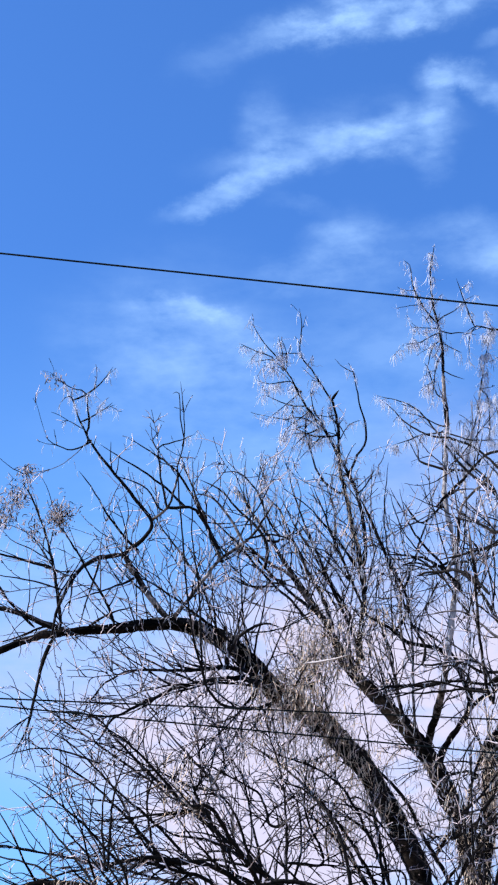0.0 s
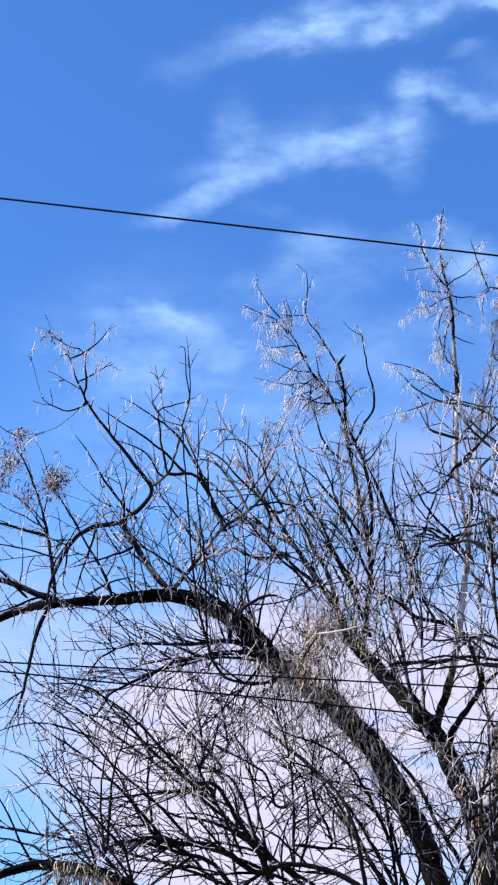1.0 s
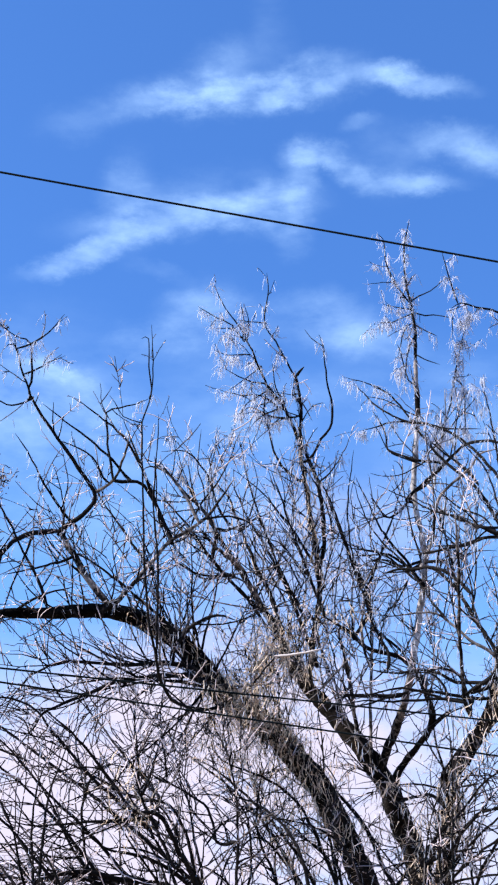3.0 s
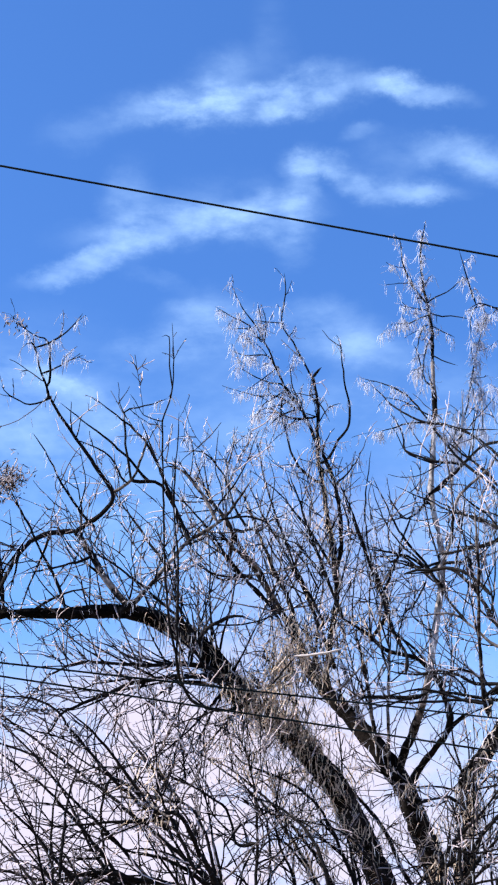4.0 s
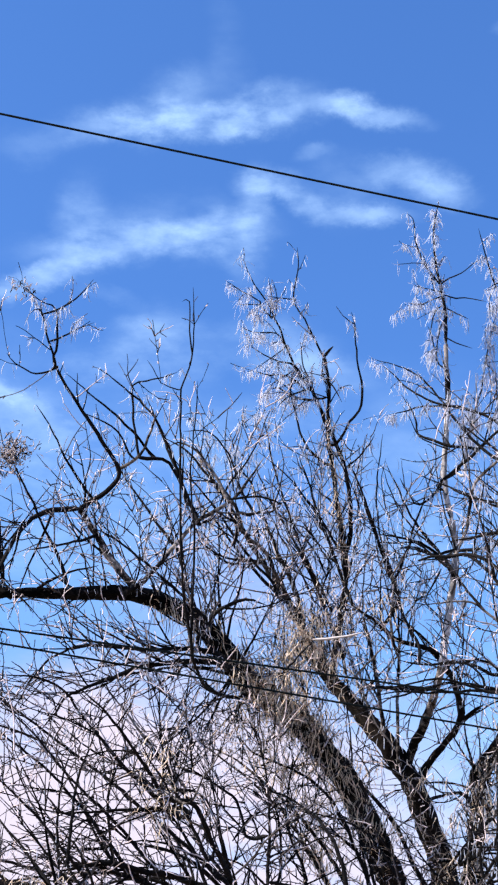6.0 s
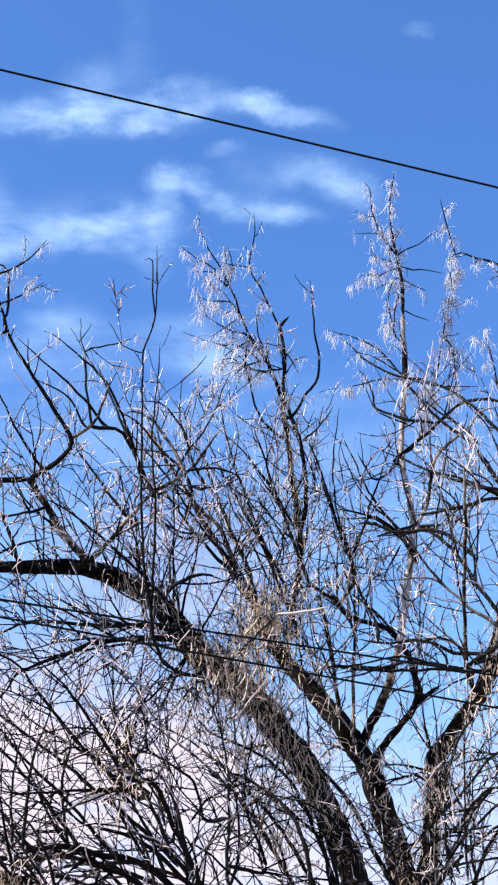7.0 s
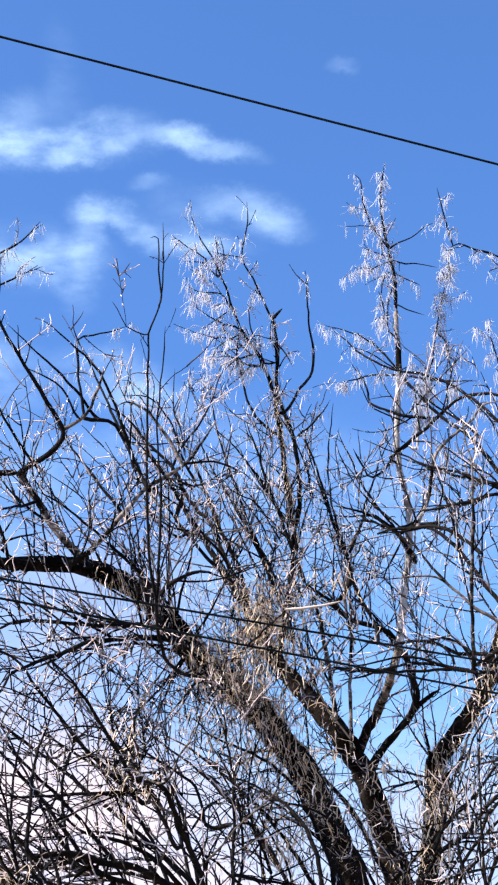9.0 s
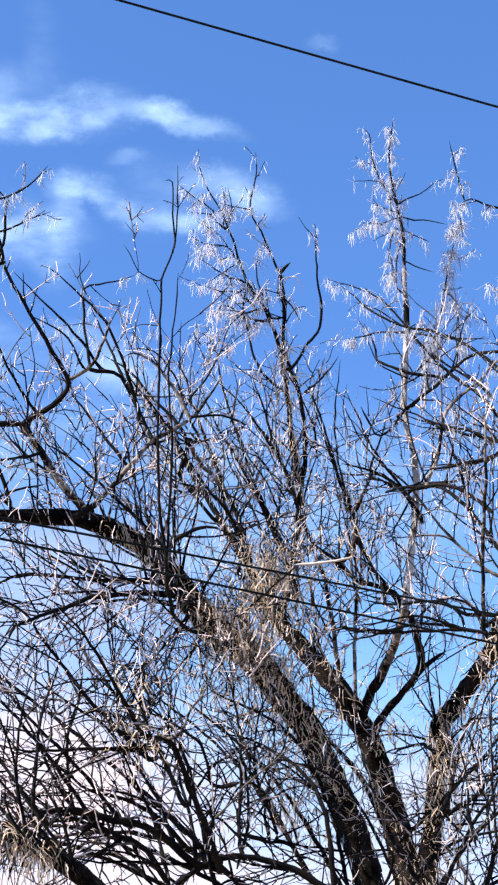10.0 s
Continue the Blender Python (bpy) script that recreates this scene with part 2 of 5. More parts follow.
def part(name, me, parent, label="", kind=""):
    ob = new(name, me)
    ob.parent = parent
    return tagged(ob, label, "", "", kind)


def spline(pts, step):
    """A smooth curve through the points, resampled evenly."""
    p = np.asarray(pts, float)
    p = np.vstack([2 * p[0] - p[1], p, 2 * p[-1] - p[-2]])
    out = []
    for i in range(1, len(p) - 2):
        a, b, c, d = p[i - 1], p[i], p[i + 1], p[i + 2]
        n = max(2, int(np.linalg.norm(c - b) / step))
        t = np.linspace(0, 1, n, endpoint=False)[:, None]
        out.append(0.5 * (2 * b + (c - a) * t + (2 * a - 5 * b + 4 * c - d) * t ** 2 + (3 * b - a - 3 * c + d) * t ** 3))
    return np.vstack([*out, p[-2:-1]])


rng = np.random.default_rng(11)


def wander(start, way, length, steps, curl, pull):
    """A crooked twig: it starts along way, turns at random and is drawn towards pull."""
    d = way / (np.linalg.norm(way) + 1e-9)
    p, out, h = np.array(start, float), [np.array(start, float)], length / steps
    drift = rng.normal(0, curl * 0.25, 3)
    for _ in range(steps):
        d = d + rng.normal(0, curl, 3) + drift + pull
        d /= np.linalg.norm(d)
        p = p + d * h
        out.append(p)
    return np.array(out)


def aside(tangent, angle):
    """A direction at an angle from the tangent, on any side of it; the crown is wider than deep."""
    r = rng.normal(0, 1, 3) * (1, 0.8, 1)
    r -= tangent * (r @ tangent)
    r /= np.linalg.norm(r) + 1e-9
    return tangent * math.cos(angle) + r * math.sin(angle)


# ---- the ground ----
def build_ground():
    bm = bmesh.new()
    bmesh.ops.create_grid(bm, x_segments=60, y_segments=60, size=1)
    for v in bm.verts:
        far = max(abs(v.co.x), abs(v.co.y))
        k = 12 + 1800 * far ** 3
        v.co.x, v.co.y = v.co.x * k, v.co.y * k
        v.co.z = 0.05 * noise.noise(v.co * 0.35) if far < 0.6 else 0
    me = bpy.data.meshes.new("ground")
    bm.to_mesh(me)
    bm.free()
    me.materials.append(soil)
    for p in me.polygons:
        p.use_smooth = True
    tagged(new("ground", me), "bare dry brown soil under the tree", "ground", kind="structure")


build_ground()

# ---- the tree ----
tree = tagged(new("tree"), "leafless many-stemmed tree with dark bark, dense twigs and dry pods", "tree")
tree.location = (1.38, 11.62, 0)
OFF = np.array(tree.location)


def at_tree(tubes):
    for v in tubes.v:
        v -= OFF
    return tubes


def sprays(curve, radius, thin, shoots, start, pods, reach, lift_by, single=0):
    """Side shoots, twigs, spurs and buds along one limb, in one mesh; of the pods that hang from them
    the first few stand alone and the rest share a mesh."""
    stems, twigs, tips, hung, alone = Tubes(), Tubes(), Tubes(), Tubes(), []

    def hang(p):
        if len(alone) < single:
            alone.append((p, pod(Tubes(), p)))
            return
        for _ in range(rng.integers(2, 7) if p[2] > 6.5 else rng.integers(1, 3)):
            pod(hung, p + rng.normal(0, 0.008, 3) * (1, 1, 0.4))

    tan = np.gradient(curve, axis=0)
    tan /= np.linalg.norm(tan, axis=1)[:, None] + 1e-9
    seg = np.linalg.norm(np.diff(curve, axis=0), axis=1)
    total = seg.sum()
    along = np.concatenate([[0], np.cumsum(seg)]) / total
    for _ in range(rng.poisson(shoots * total * crowding(curve[len(curve) // 2]))):
        u = start + (1 - start) * rng.random()
        i = min(int(np.searchsorted(along, u)), len(curve) - 1)
        p, t = curve[i], tan[i]
        top = min(1.0, max(0.0, (p[2] - 5.3) / 1.2))
        size = (0.24 + 0.75 * rng.random() ** 1.7) * (0.55 + 0.45 * (1 - u)) * (1.0 - 0.40 * top) * reach
        lift = np.array((0, 0, lift_by * 0.6)) if p[2] > 4.6 else np.array((-0.03, 0, rng.choice((-0.07, 0.02, 0.06))))
        way = aside(t, rng.uniform(0.4, 1.15)) + (0, 0, 2.8 * lift_by if p[2] > 4.6 else 0.0)
        steps = 8
        r0 = min(radius[i] * 0.55, 0.0038 + 0.0064 * size)
        s = wander(p, way, size, steps, 0.105, lift)
        stems.add(s, np.linspace(r0, 0.0018, steps + 1), 5)
        ds = np.gradient(s, axis=0)
        ds /= np.linalg.norm(ds, axis=1)[:, None]
        for _ in range(int(size * 16)):
            v = rng.uniform(0.3, steps - 0.01)
            j = int(v)
            p0 = s[j] + (s[j + 1] - s[j]) * (v - j)
            d = aside(ds[j], rng.uniform(0.5, 1.1)) * rng.uniform(0.008, 0.022)
            (tips if rng.random() < 0.45 else twigs).add([p0, p0 + d * 0.6, p0 + d], (0.0025, 0.0029, 0.0011), 3)
        for _ in range(int(size * rng.uniform(6.0, 12.0) * thin * (1 - 0.35 * top))):
            j = rng.integers(1, steps + 1)
            length = (0.05 + 0.40 * rng.random() ** 1.6) * (0.6 + 0.4 * size) * (1 - 0.3 * top)
            droop = np.array((0, 0, rng.choice((-0.08, 0.0, 0.06))))
            q = wander(s[j], aside(ds[j], rng.uniform(0.3, 0.95)), length, 5, 0.13, droop)
            twigs.add(q, np.linspace(0.0046, 0.0018, 6), 3)
            if rng.random() < 0.55 * thin:
                for _ in range(rng.integers(1, 5)):
                    k = rng.integers(1, 6)
                    z = wander(q[k], aside((q[k] - q[k - 1]) / np.linalg.norm(q[k] - q[k - 1]), rng.uniform(0.5, 1.2)),
                               rng.uniform(0.02, 0.10), 3, 0.16, np.zeros(3))
                    tips.add(z, np.linspace(0.0028, 0.0014, 4), 3)
            for _ in range(rng.poisson(0.9 * pods)):
                hang(q[rng.integers(1, 6)])
        for _ in range(rng.poisson(2.6 * pods)):
            hang(s[rng.integers(2, steps + 1)])
    for _ in range(rng.poisson(13 * pods * total)):
        hang(curve[rng.integers(int(start * len(curve)), len(curve))])
    return stems, twigs, tips, hung, alone


def crowding(p):
    """The twigs stand closest in the middle of the crown and thin out towards the top."""
    low = min(1.0, max(0.0, (5.0 - p[2]) / 0.5))
    mid = 1.0 - min(1.0, max(0.0, (p[2] - 6.2) / 0.5))
    return 1.15 + 0.15 * mid - 0.08 * low


def pod(tubes, p):
    """A flat dry pod on a hair-thin stalk that hangs straight down; some are hooked."""
    length = rng.uniform(0.025, 0.11)
    hook = rng.random() < 0.35
    c = wander(p, np.array((*rng.normal(0, 0.55, 2), -0.7)), length, 5, 0.36 if hook else 0.10,
               np.array((0, 0, -0.1 if hook else -0.30)))
    w = rng.uniform(0.0010, 0.0023) * np.array((0.25, 0.6, 1.0, 1.0, 0.8, 0.2))
    tubes.add(c, np.stack([w, w * 0.3, w, w * 0.3], 1), 4)
    return tubes


def strands(tubes, curve, radius, amount, span):
    """Dry stalks and leaf litter that drape over a thick limb and hang from it."""
    total = np.linalg.norm(np.diff(curve, axis=0), axis=1).sum()
    for _ in range(int(950 * total * amount * (span[1] - span[0]))):
        i = min(int(len(curve) * rng.uniform(*span)), len(curve) - 1)
        if noise.noise(Vector(curve[i]) * 2.3) < 0.02 + 0.3 * rng.random() - 0.15:
            continue
        a = rng.uniform(0, 2 * math.pi)
        p = curve[i] + radius[i] * (0.95 + 0.7 * rng.random() ** 3) * np.array((math.cos(a), -abs(math.sin(a)), 0.6 * math.sin(a * 2)))
        c = wander(p, np.array((rng.normal(0, 0.5), rng.normal(-0.2, 0.4), rng.normal(-0.7, 0.6))),
                   0.03 + 0.22 * rng.random() ** 2.0, 5, 0.24, np.array((0, 0, -0.28)))
        w = rng.uniform(0.0010, 0.0028) * np.array((0.5, 0.9, 1.0, 1.0, 0.8, 0.3))
        tubes.add(c, np.stack([w, w * 0.35, w, w * 0.35], 1), 4)


grown = {}


def limb(pts, r0, r1, shoots=6, start=0.05, pods=0.0, straw_on=0.0, span=(0.0, 1.0), tone="", thin=1.0, reach=1.0, lift=0.09, tip=0.75, single=0, name="limb", key=""):
    """One limb with its sprays; knots and swellings roughen it, and its end runs out thin."""
    global rng
    rng = np.random.default_rng([int(1000 * abs(c)) for c in pts[-1]])
    curve = spline(pts, 0.035)
    u = np.linspace(0, 1, len(curve))
    size = (r0 + (r1 - r0) * u ** 0.9) * (1 - tip * u ** 14)
    if r0 < 0.020:                        # a side branch swells out of its parent
        size = size * (0.45 + 0.55 * np.minimum(1, u / 0.05))
    amp = np.minimum(size * 0.35, 0.010)
    knee = min(0.009, 0.0045 + r0 * 0.3)
    seed = rng.uniform(0, 50)
    calm = np.minimum(1, np.minimum(np.arange(len(curve)), np.arange(len(curve))[::-1]) / 4)   # ends meet their neighbours
    for i, p in enumerate(curve):
        q = Vector((*(p * 4.0),)) + Vector((seed, 0, 0))
        curve[i] = p + calm[i] * (np.array(noise.noise_vector(q)) * amp[i] + np.array(noise.noise_vector(q * 3.4)) * knee)
    furrow = 0.16 if r0 > 0.05 else 0.0
    sides = 20 if r0 > 0.05 else (8 if r0 > 0.02 else 6)
    rough = np.ones((len(curve), sides))
    for i, p in enumerate(curve):
        for k in range(sides):
            q = Vector((p[0] * 9 + 3.0 * math.cos(k * 6.283 / sides), p[1] * 9 + 3.0 * math.sin(k * 6.283 / sides), p[2] * 9 + seed))
            rough[i, k] = 1 + 0.22 * noise.noise(q) + 0.16 * noise.noise(q * 2.7) + furrow * noise.noise(Vector((k * 2.7 + seed, p[2] * 3.0, p[0] * 3.0)))
    body = Tubes()
    body.add(curve, size[:, None] * rough, sides)
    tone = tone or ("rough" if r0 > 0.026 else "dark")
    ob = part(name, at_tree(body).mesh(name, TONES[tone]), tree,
              {"pale": "smooth pale grey limb", "bare": "peeled whitish broken branch"}.get(tone, ""))
    stems, twigs, tips, hung, alone = sprays(curve, size, thin, shoots, start, pods, reach, lift, single) if shoots else (Tubes(), Tubes(), Tubes(), Tubes(), [])
    for p, one in alone:
        one.v[0] -= p
        part("seed_pod", one.mesh("seed_pod", pod_skin), ob).location = p - OFF
    if stems.v:
        part("shoot_spray", at_tree(stems).mesh("shoot_spray", shoot_bark), ob, "slender dark side shoots", "stuff")
    if twigs.v:
        part("twig_spray", at_tree(twigs).mesh("twig_spray", twig_bark), ob, "crooked grey-brown twigs", "stuff")
    if tips.v:
        part("twig_tip_spray", at_tree(tips).mesh("twig_tip_spray", tip_bark), ob, "short pale twig tips and buds", "stuff")
    if hung.v:
        part("pod_spray", at_tree(hung).mesh("pod_spray", pod_skin), ob, "pale dry hanging seed pods", "stuff")
    if straw_on:
        dry = Tubes()
        strands(dry, curve, size, straw_on, span)
        part("dry_growth", at_tree(dry).mesh("dry_growth", straw), ob, "straw-coloured dry stalks draped over the bark", "stuff")
    if key:
        grown[key] = curve, size
    return ob


# the stool of the stems, below the crown
limb([(1.38, 11.62, -0.05), (1.39, 11.62, 0.9), (1.40, 11.63, 1.9), (1.41, 11.64, 2.9)], 0.27, 0.20, shoots=0, straw_on=0.4, name="trunk")
limb([(1.41, 11.64, 2.6), (1.32, 11.62, 3.2), (1.16, 11.60, 3.88)], 0.13, 0.071, shoots=4, straw_on=0.5, tip=0.0)
limb([(1.41, 11.64, 2.60), (1.58, 12.00, 3.20), (1.66, 12.20, 3.88)], 0.15, 0.094, shoots=4, straw_on=0.5, tip=0.0)
limb([(1.43, 11.64, 2.80), (1.52, 11.80, 3.30), (1.69, 11.95, 4.04)], 0.1100, 0.0580, shoots=4, straw_on=0.5, tip=0.0)
limb([(1.16, 11.60, 3.86), (1.07, 11.53, 4.04), (0.94, 11.44, 4.27), (0.80, 11.35, 4.48), (0.66, 11.28, 4.61), (0.50, 11.21, 4.75), (0.21, 11.10, 4.91)], 0.0740, 0.0720, shoots=7, straw_on=0.8, start=0.3, span=(0, 1.0), tip=0.0, key='limbAlo')
limb([(0.22, 11.10, 4.90), (0.05, 11.04, 5.08), (-0.11, 10.98, 5.23), (-0.29, 10.94, 5.30), (-0.51, 10.88, 5.33), (-0.79, 10.81, 5.28), (-1.05, 10.75, 5.24)], 0.0710, 0.0280, shoots=9, straw_on=0.4, start=0.1, span=(0, 0.55), tip=0.0, key='limbA')
limb([(-1.03, 10.75, 5.24), (-1.27, 10.71, 5.20), (-1.40, 10.70, 5.17), (-1.59, 10.66, 5.08), (-1.94, 10.60, 4.84)], 0.0300, 0.0200, shoots=5, pods=0.7)
limb([(1.66, 12.20, 3.85), (1.60, 12.20, 4.11), (1.54, 12.15, 4.30), (1.44, 12.00, 4.45), (1.34, 11.90, 4.63), (1.25, 11.85, 4.75), (1.12, 11.80, 4.90), (0.99, 11.80, 5.04), (0.85, 11.80, 5.20), (0.72, 11.80, 5.37), (0.61, 11.80, 5.64)], 0.0880, 0.0360, shoots=12, straw_on=0.8, start=0.4, span=(0, 0.33), key='limbB')
limb([(0.62, 11.80, 5.61), (0.46, 11.78, 5.86), (0.30, 11.75, 6.10), (0.17, 11.73, 6.31), (0.05, 11.72, 6.50), (-0.07, 11.70, 6.70)], 0.0258, 0.0053, shoots=6, pods=1.1, straw_on=0.25, key='limbBa')
limb([(0.65, 11.80, 5.58), (0.56, 11.73, 5.84), (0.44, 11.66, 6.05), (0.34, 11.60, 6.26), (0.26, 11.55, 6.44), (0.12, 11.50, 6.57)], 0.0192, 0.0049, shoots=6, pods=1.1, straw_on=0.25)
limb([(0.57, 11.79, 5.68), (0.58, 11.75, 5.67), (0.35, 11.61, 5.80), (0.16, 11.48, 5.94), (0.04, 11.39, 6.05), (-0.09, 11.30, 6.13)], 0.0160, 0.0047, shoots=6, pods=1.1, straw_on=0.25)
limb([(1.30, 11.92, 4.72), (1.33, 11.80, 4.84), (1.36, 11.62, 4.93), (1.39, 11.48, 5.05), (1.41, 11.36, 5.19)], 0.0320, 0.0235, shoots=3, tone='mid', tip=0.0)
limb([(1.41, 11.36, 5.19), (1.46, 11.35, 5.45), (1.49, 11.35, 5.68), (1.52, 11.34, 5.91), (1.52, 11.32, 6.00), (1.49, 11.25, 6.13)], 0.0235, 0.0199, shoots=4, tone='pale', tip=0.0, pods=0.3)
limb([(1.49, 11.25, 6.13), (1.45, 11.24, 6.33), (1.45, 11.23, 6.53), (1.47, 11.21, 6.73), (1.48, 11.21, 6.87), (1.49, 11.20, 6.99)], 0.0199, 0.0161, shoots=3, pods=0.5, start=0.1, tone='pale', reach=0.7, tip=0.0)
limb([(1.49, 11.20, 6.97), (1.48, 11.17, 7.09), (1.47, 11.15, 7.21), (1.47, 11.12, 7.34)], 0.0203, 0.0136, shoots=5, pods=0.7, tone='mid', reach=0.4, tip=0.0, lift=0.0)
limb([(1.47, 11.12, 7.33), (1.47, 11.11, 7.45), (1.47, 11.10, 7.58), (1.46, 11.10, 7.71), (1.44, 11.09, 7.78), (1.42, 11.08, 7.92), (1.41, 11.07, 8.06), (1.41, 11.06, 8.21), (1.42, 11.06, 8.30), (1.45, 11.05, 8.44)], 0.0126, 0.0045, shoots=6, pods=1.8, start=0.2, reach=0.4, lift=0.0)
limb([(1.47, 11.15, 7.17), (1.42, 11.13, 7.19), (1.38, 11.08, 7.27), (1.35, 11.03, 7.35), (1.32, 11.00, 7.39)], 0.0068, 0.0026, shoots=6, pods=2.8, reach=0.5, lift=-0.05, thin=0.8, single=13)
limb([(1.46, 11.10, 7.70), (1.35, 11.04, 7.61), (1.27, 11.00, 7.55), (1.18, 10.95, 7.52)], 0.0052, 0.0026, shoots=6, pods=2.8, reach=0.5, lift=-0.05, thin=0.8, single=13)
limb([(1.46, 11.10, 7.73), (1.33, 11.02, 7.69), (1.23, 10.95, 7.66)], 0.0052, 0.0026, shoots=6, pods=2.8, reach=0.5, lift=-0.05, thin=0.8, single=13)
limb([(1.47, 11.12, 7.54), (1.42, 11.09, 7.41), (1.39, 11.06, 7.26), (1.37, 11.02, 7.08)], 0.0057, 0.0026, shoots=6, pods=2.8, reach=0.5, lift=-0.05, thin=0.8, single=13)
limb([(1.46, 11.10, 7.65), (1.47, 11.12, 7.65), (1.39, 11.08, 7.54), (1.33, 11.02, 7.30)], 0.0057, 0.0026, shoots=6, pods=2.8, reach=0.5, lift=-0.05, thin=0.8, single=13)
limb([(1.47, 11.12, 7.38), (1.46, 11.10, 7.38), (1.52, 11.06, 7.32), (1.61, 11.00, 7.25)], 0.0057, 0.0026, shoots=2, pods=0.6, reach=0.4, lift=-0.05, thin=0.8)
limb([(1.47, 11.10, 7.61), (1.53, 11.05, 7.54), (1.60, 11.00, 7.47)], 0.0052, 0.0026, shoots=2, pods=0.6, reach=0.4, lift=-0.05, thin=0.8)
limb([(1.46, 11.10, 7.71), (1.54, 11.07, 7.67), (1.59, 11.05, 7.67), (1.72, 11.00, 7.62)], 0.0052, 0.0026, shoots=2, pods=0.6, reach=0.4, lift=-0.05, thin=0.8)
limb([(1.48, 11.21, 6.89), (1.45, 11.15, 6.89), (1.29, 11.13, 6.86), (1.18, 11.12, 6.81), (1.06, 11.10, 6.76)], 0.0078, 0.0032, shoots=4, pods=2.8, reach=0.5, lift=-0.05, thin=0.8, single=13)
limb([(1.49, 11.20, 6.96), (1.42, 11.15, 6.95), (1.26, 11.12, 7.02), (1.12, 11.10, 7.03)], 0.0057, 0.0023, shoots=4, pods=2.8, reach=0.5, lift=-0.05, thin=0.8, single=13)
limb([(1.39, 12.00, 4.62), (1.42, 11.95, 4.72), (1.48, 11.90, 4.81), (1.56, 11.78, 4.90), (1.64, 11.65, 5.00), (1.71, 11.55, 5.04)], 0.0290, 0.0130, shoots=5, pods=0.7)
limb([(1.57, 11.77, 4.91), (1.61, 11.66, 5.02), (1.54, 11.55, 5.17), (1.47, 11.50, 5.26), (1.39, 11.45, 5.33), (1.26, 11.40, 5.34), (1.14, 11.40, 5.37), (1.03, 11.38, 5.46), (0.86, 11.30, 5.53)], 0.0210, 0.0106, shoots=5, pods=1.1, key='forkE2')
limb([(1.69, 11.95, 4.04), (1.73, 11.90, 4.32), (1.73, 11.80, 4.52), (1.71, 11.72, 4.66), (1.78, 11.70, 4.75), (1.85, 11.65, 4.85), (1.94, 11.55, 4.99), (1.96, 11.35, 5.09), (1.95, 11.20, 5.17)], 0.0560, 0.0460, shoots=6, straw_on=1.8, start=0.15, pods=0.15, span=(0, 1), tip=0.0)
limb([(1.95, 11.20, 5.17), (2.00, 11.05, 5.45), (1.99, 10.95, 5.61), (1.98, 10.85, 5.92), (1.96, 10.75, 6.16), (1.96, 10.65, 6.41), (2.05, 10.60, 6.80)], 0.0440, 0.0310, shoots=6, straw_on=0.7, start=0.15, pods=0.15, span=(0.0, 0.6))
limb([(0.81, 11.75, 5.26), (0.84, 11.62, 5.54), (0.86, 11.51, 5.81), (0.83, 11.41, 6.02), (0.78, 11.32, 6.22), (0.75, 11.27, 6.34), (0.72, 11.21, 6.47), (0.69, 11.16, 6.58), (0.68, 11.11, 6.70), (0.68, 11.06, 6.82), (0.66, 11.00, 6.95), (0.63, 10.95, 7.06)], 0.0205, 0.0096, shoots=5, pods=0.7, start=0.1, straw_on=0.25, lift=0.04, reach=0.6, tip=0.0, key='mast')
limb([(0.63, 10.95, 7.05), (0.56, 10.88, 7.13), (0.48, 10.80, 7.23), (0.40, 10.74, 7.30), (0.40, 10.67, 7.40), (0.41, 10.61, 7.49), (0.39, 10.55, 7.59)], 0.0071, 0.0032, shoots=6, pods=1.5, reach=0.5, lift=0.0, single=13)
limb([(0.63, 10.95, 7.06), (0.65, 10.93, 7.08), (0.68, 10.90, 7.11)], 0.0134, 0.0070, shoots=0)
limb([(0.84, 11.47, 5.88), (0.87, 11.41, 6.04), (0.86, 11.34, 6.21), (0.83, 11.28, 6.39), (0.79, 11.24, 6.51), (0.74, 11.21, 6.61), (0.67, 11.17, 6.73), (0.61, 11.12, 6.85), (0.53, 11.08, 6.95), (0.46, 11.05, 7.03)], 0.0158, 0.0097, shoots=6, pods=1.1, start=0.3, reach=0.6, lift=0.02, tip=0.0)
limb([(0.46, 11.05, 7.02), (0.37, 10.93, 7.15), (0.30, 10.84, 7.24), (0.21, 10.74, 7.32), (0.12, 10.66, 7.39), (0.08, 10.60, 7.44), (0.04, 10.55, 7.49)], 0.0084, 0.0030, shoots=8, pods=1.5, reach=0.5, lift=0.0, single=13)
limb([(0.72, 11.22, 6.45), (0.68, 11.20, 6.43), (0.57, 11.17, 6.51), (0.50, 11.13, 6.64), (0.46, 11.10, 6.78), (0.44, 11.08, 6.86), (0.45, 11.05, 6.99)], 0.0099, 0.0042, shoots=8, pods=1.2, reach=0.5, lift=0.0)
limb([(0.68, 11.05, 6.83), (0.60, 11.05, 6.81), (0.56, 11.01, 6.89), (0.50, 10.96, 6.98), (0.47, 10.90, 7.12)], 0.0071, 0.0030, shoots=8, pods=1.3, reach=0.5, lift=0.0)
limb([(0.70, 11.17, 6.55), (0.74, 11.15, 6.55), (0.78, 11.11, 6.61), (0.81, 11.06, 6.67), (0.86, 11.01, 6.73), (0.87, 10.94, 6.83), (0.82, 10.84, 6.98), (0.77, 10.70, 7.18)], 0.0110, 0.0038, shoots=1, pods=0.5, reach=0.6, lift=0.0)
limb([(0.81, 11.02, 6.33), (0.80, 11.10, 6.37), (0.85, 10.99, 6.39), (0.89, 10.89, 6.42), (0.91, 10.80, 6.45)], 0.0083, 0.0034, shoots=1)
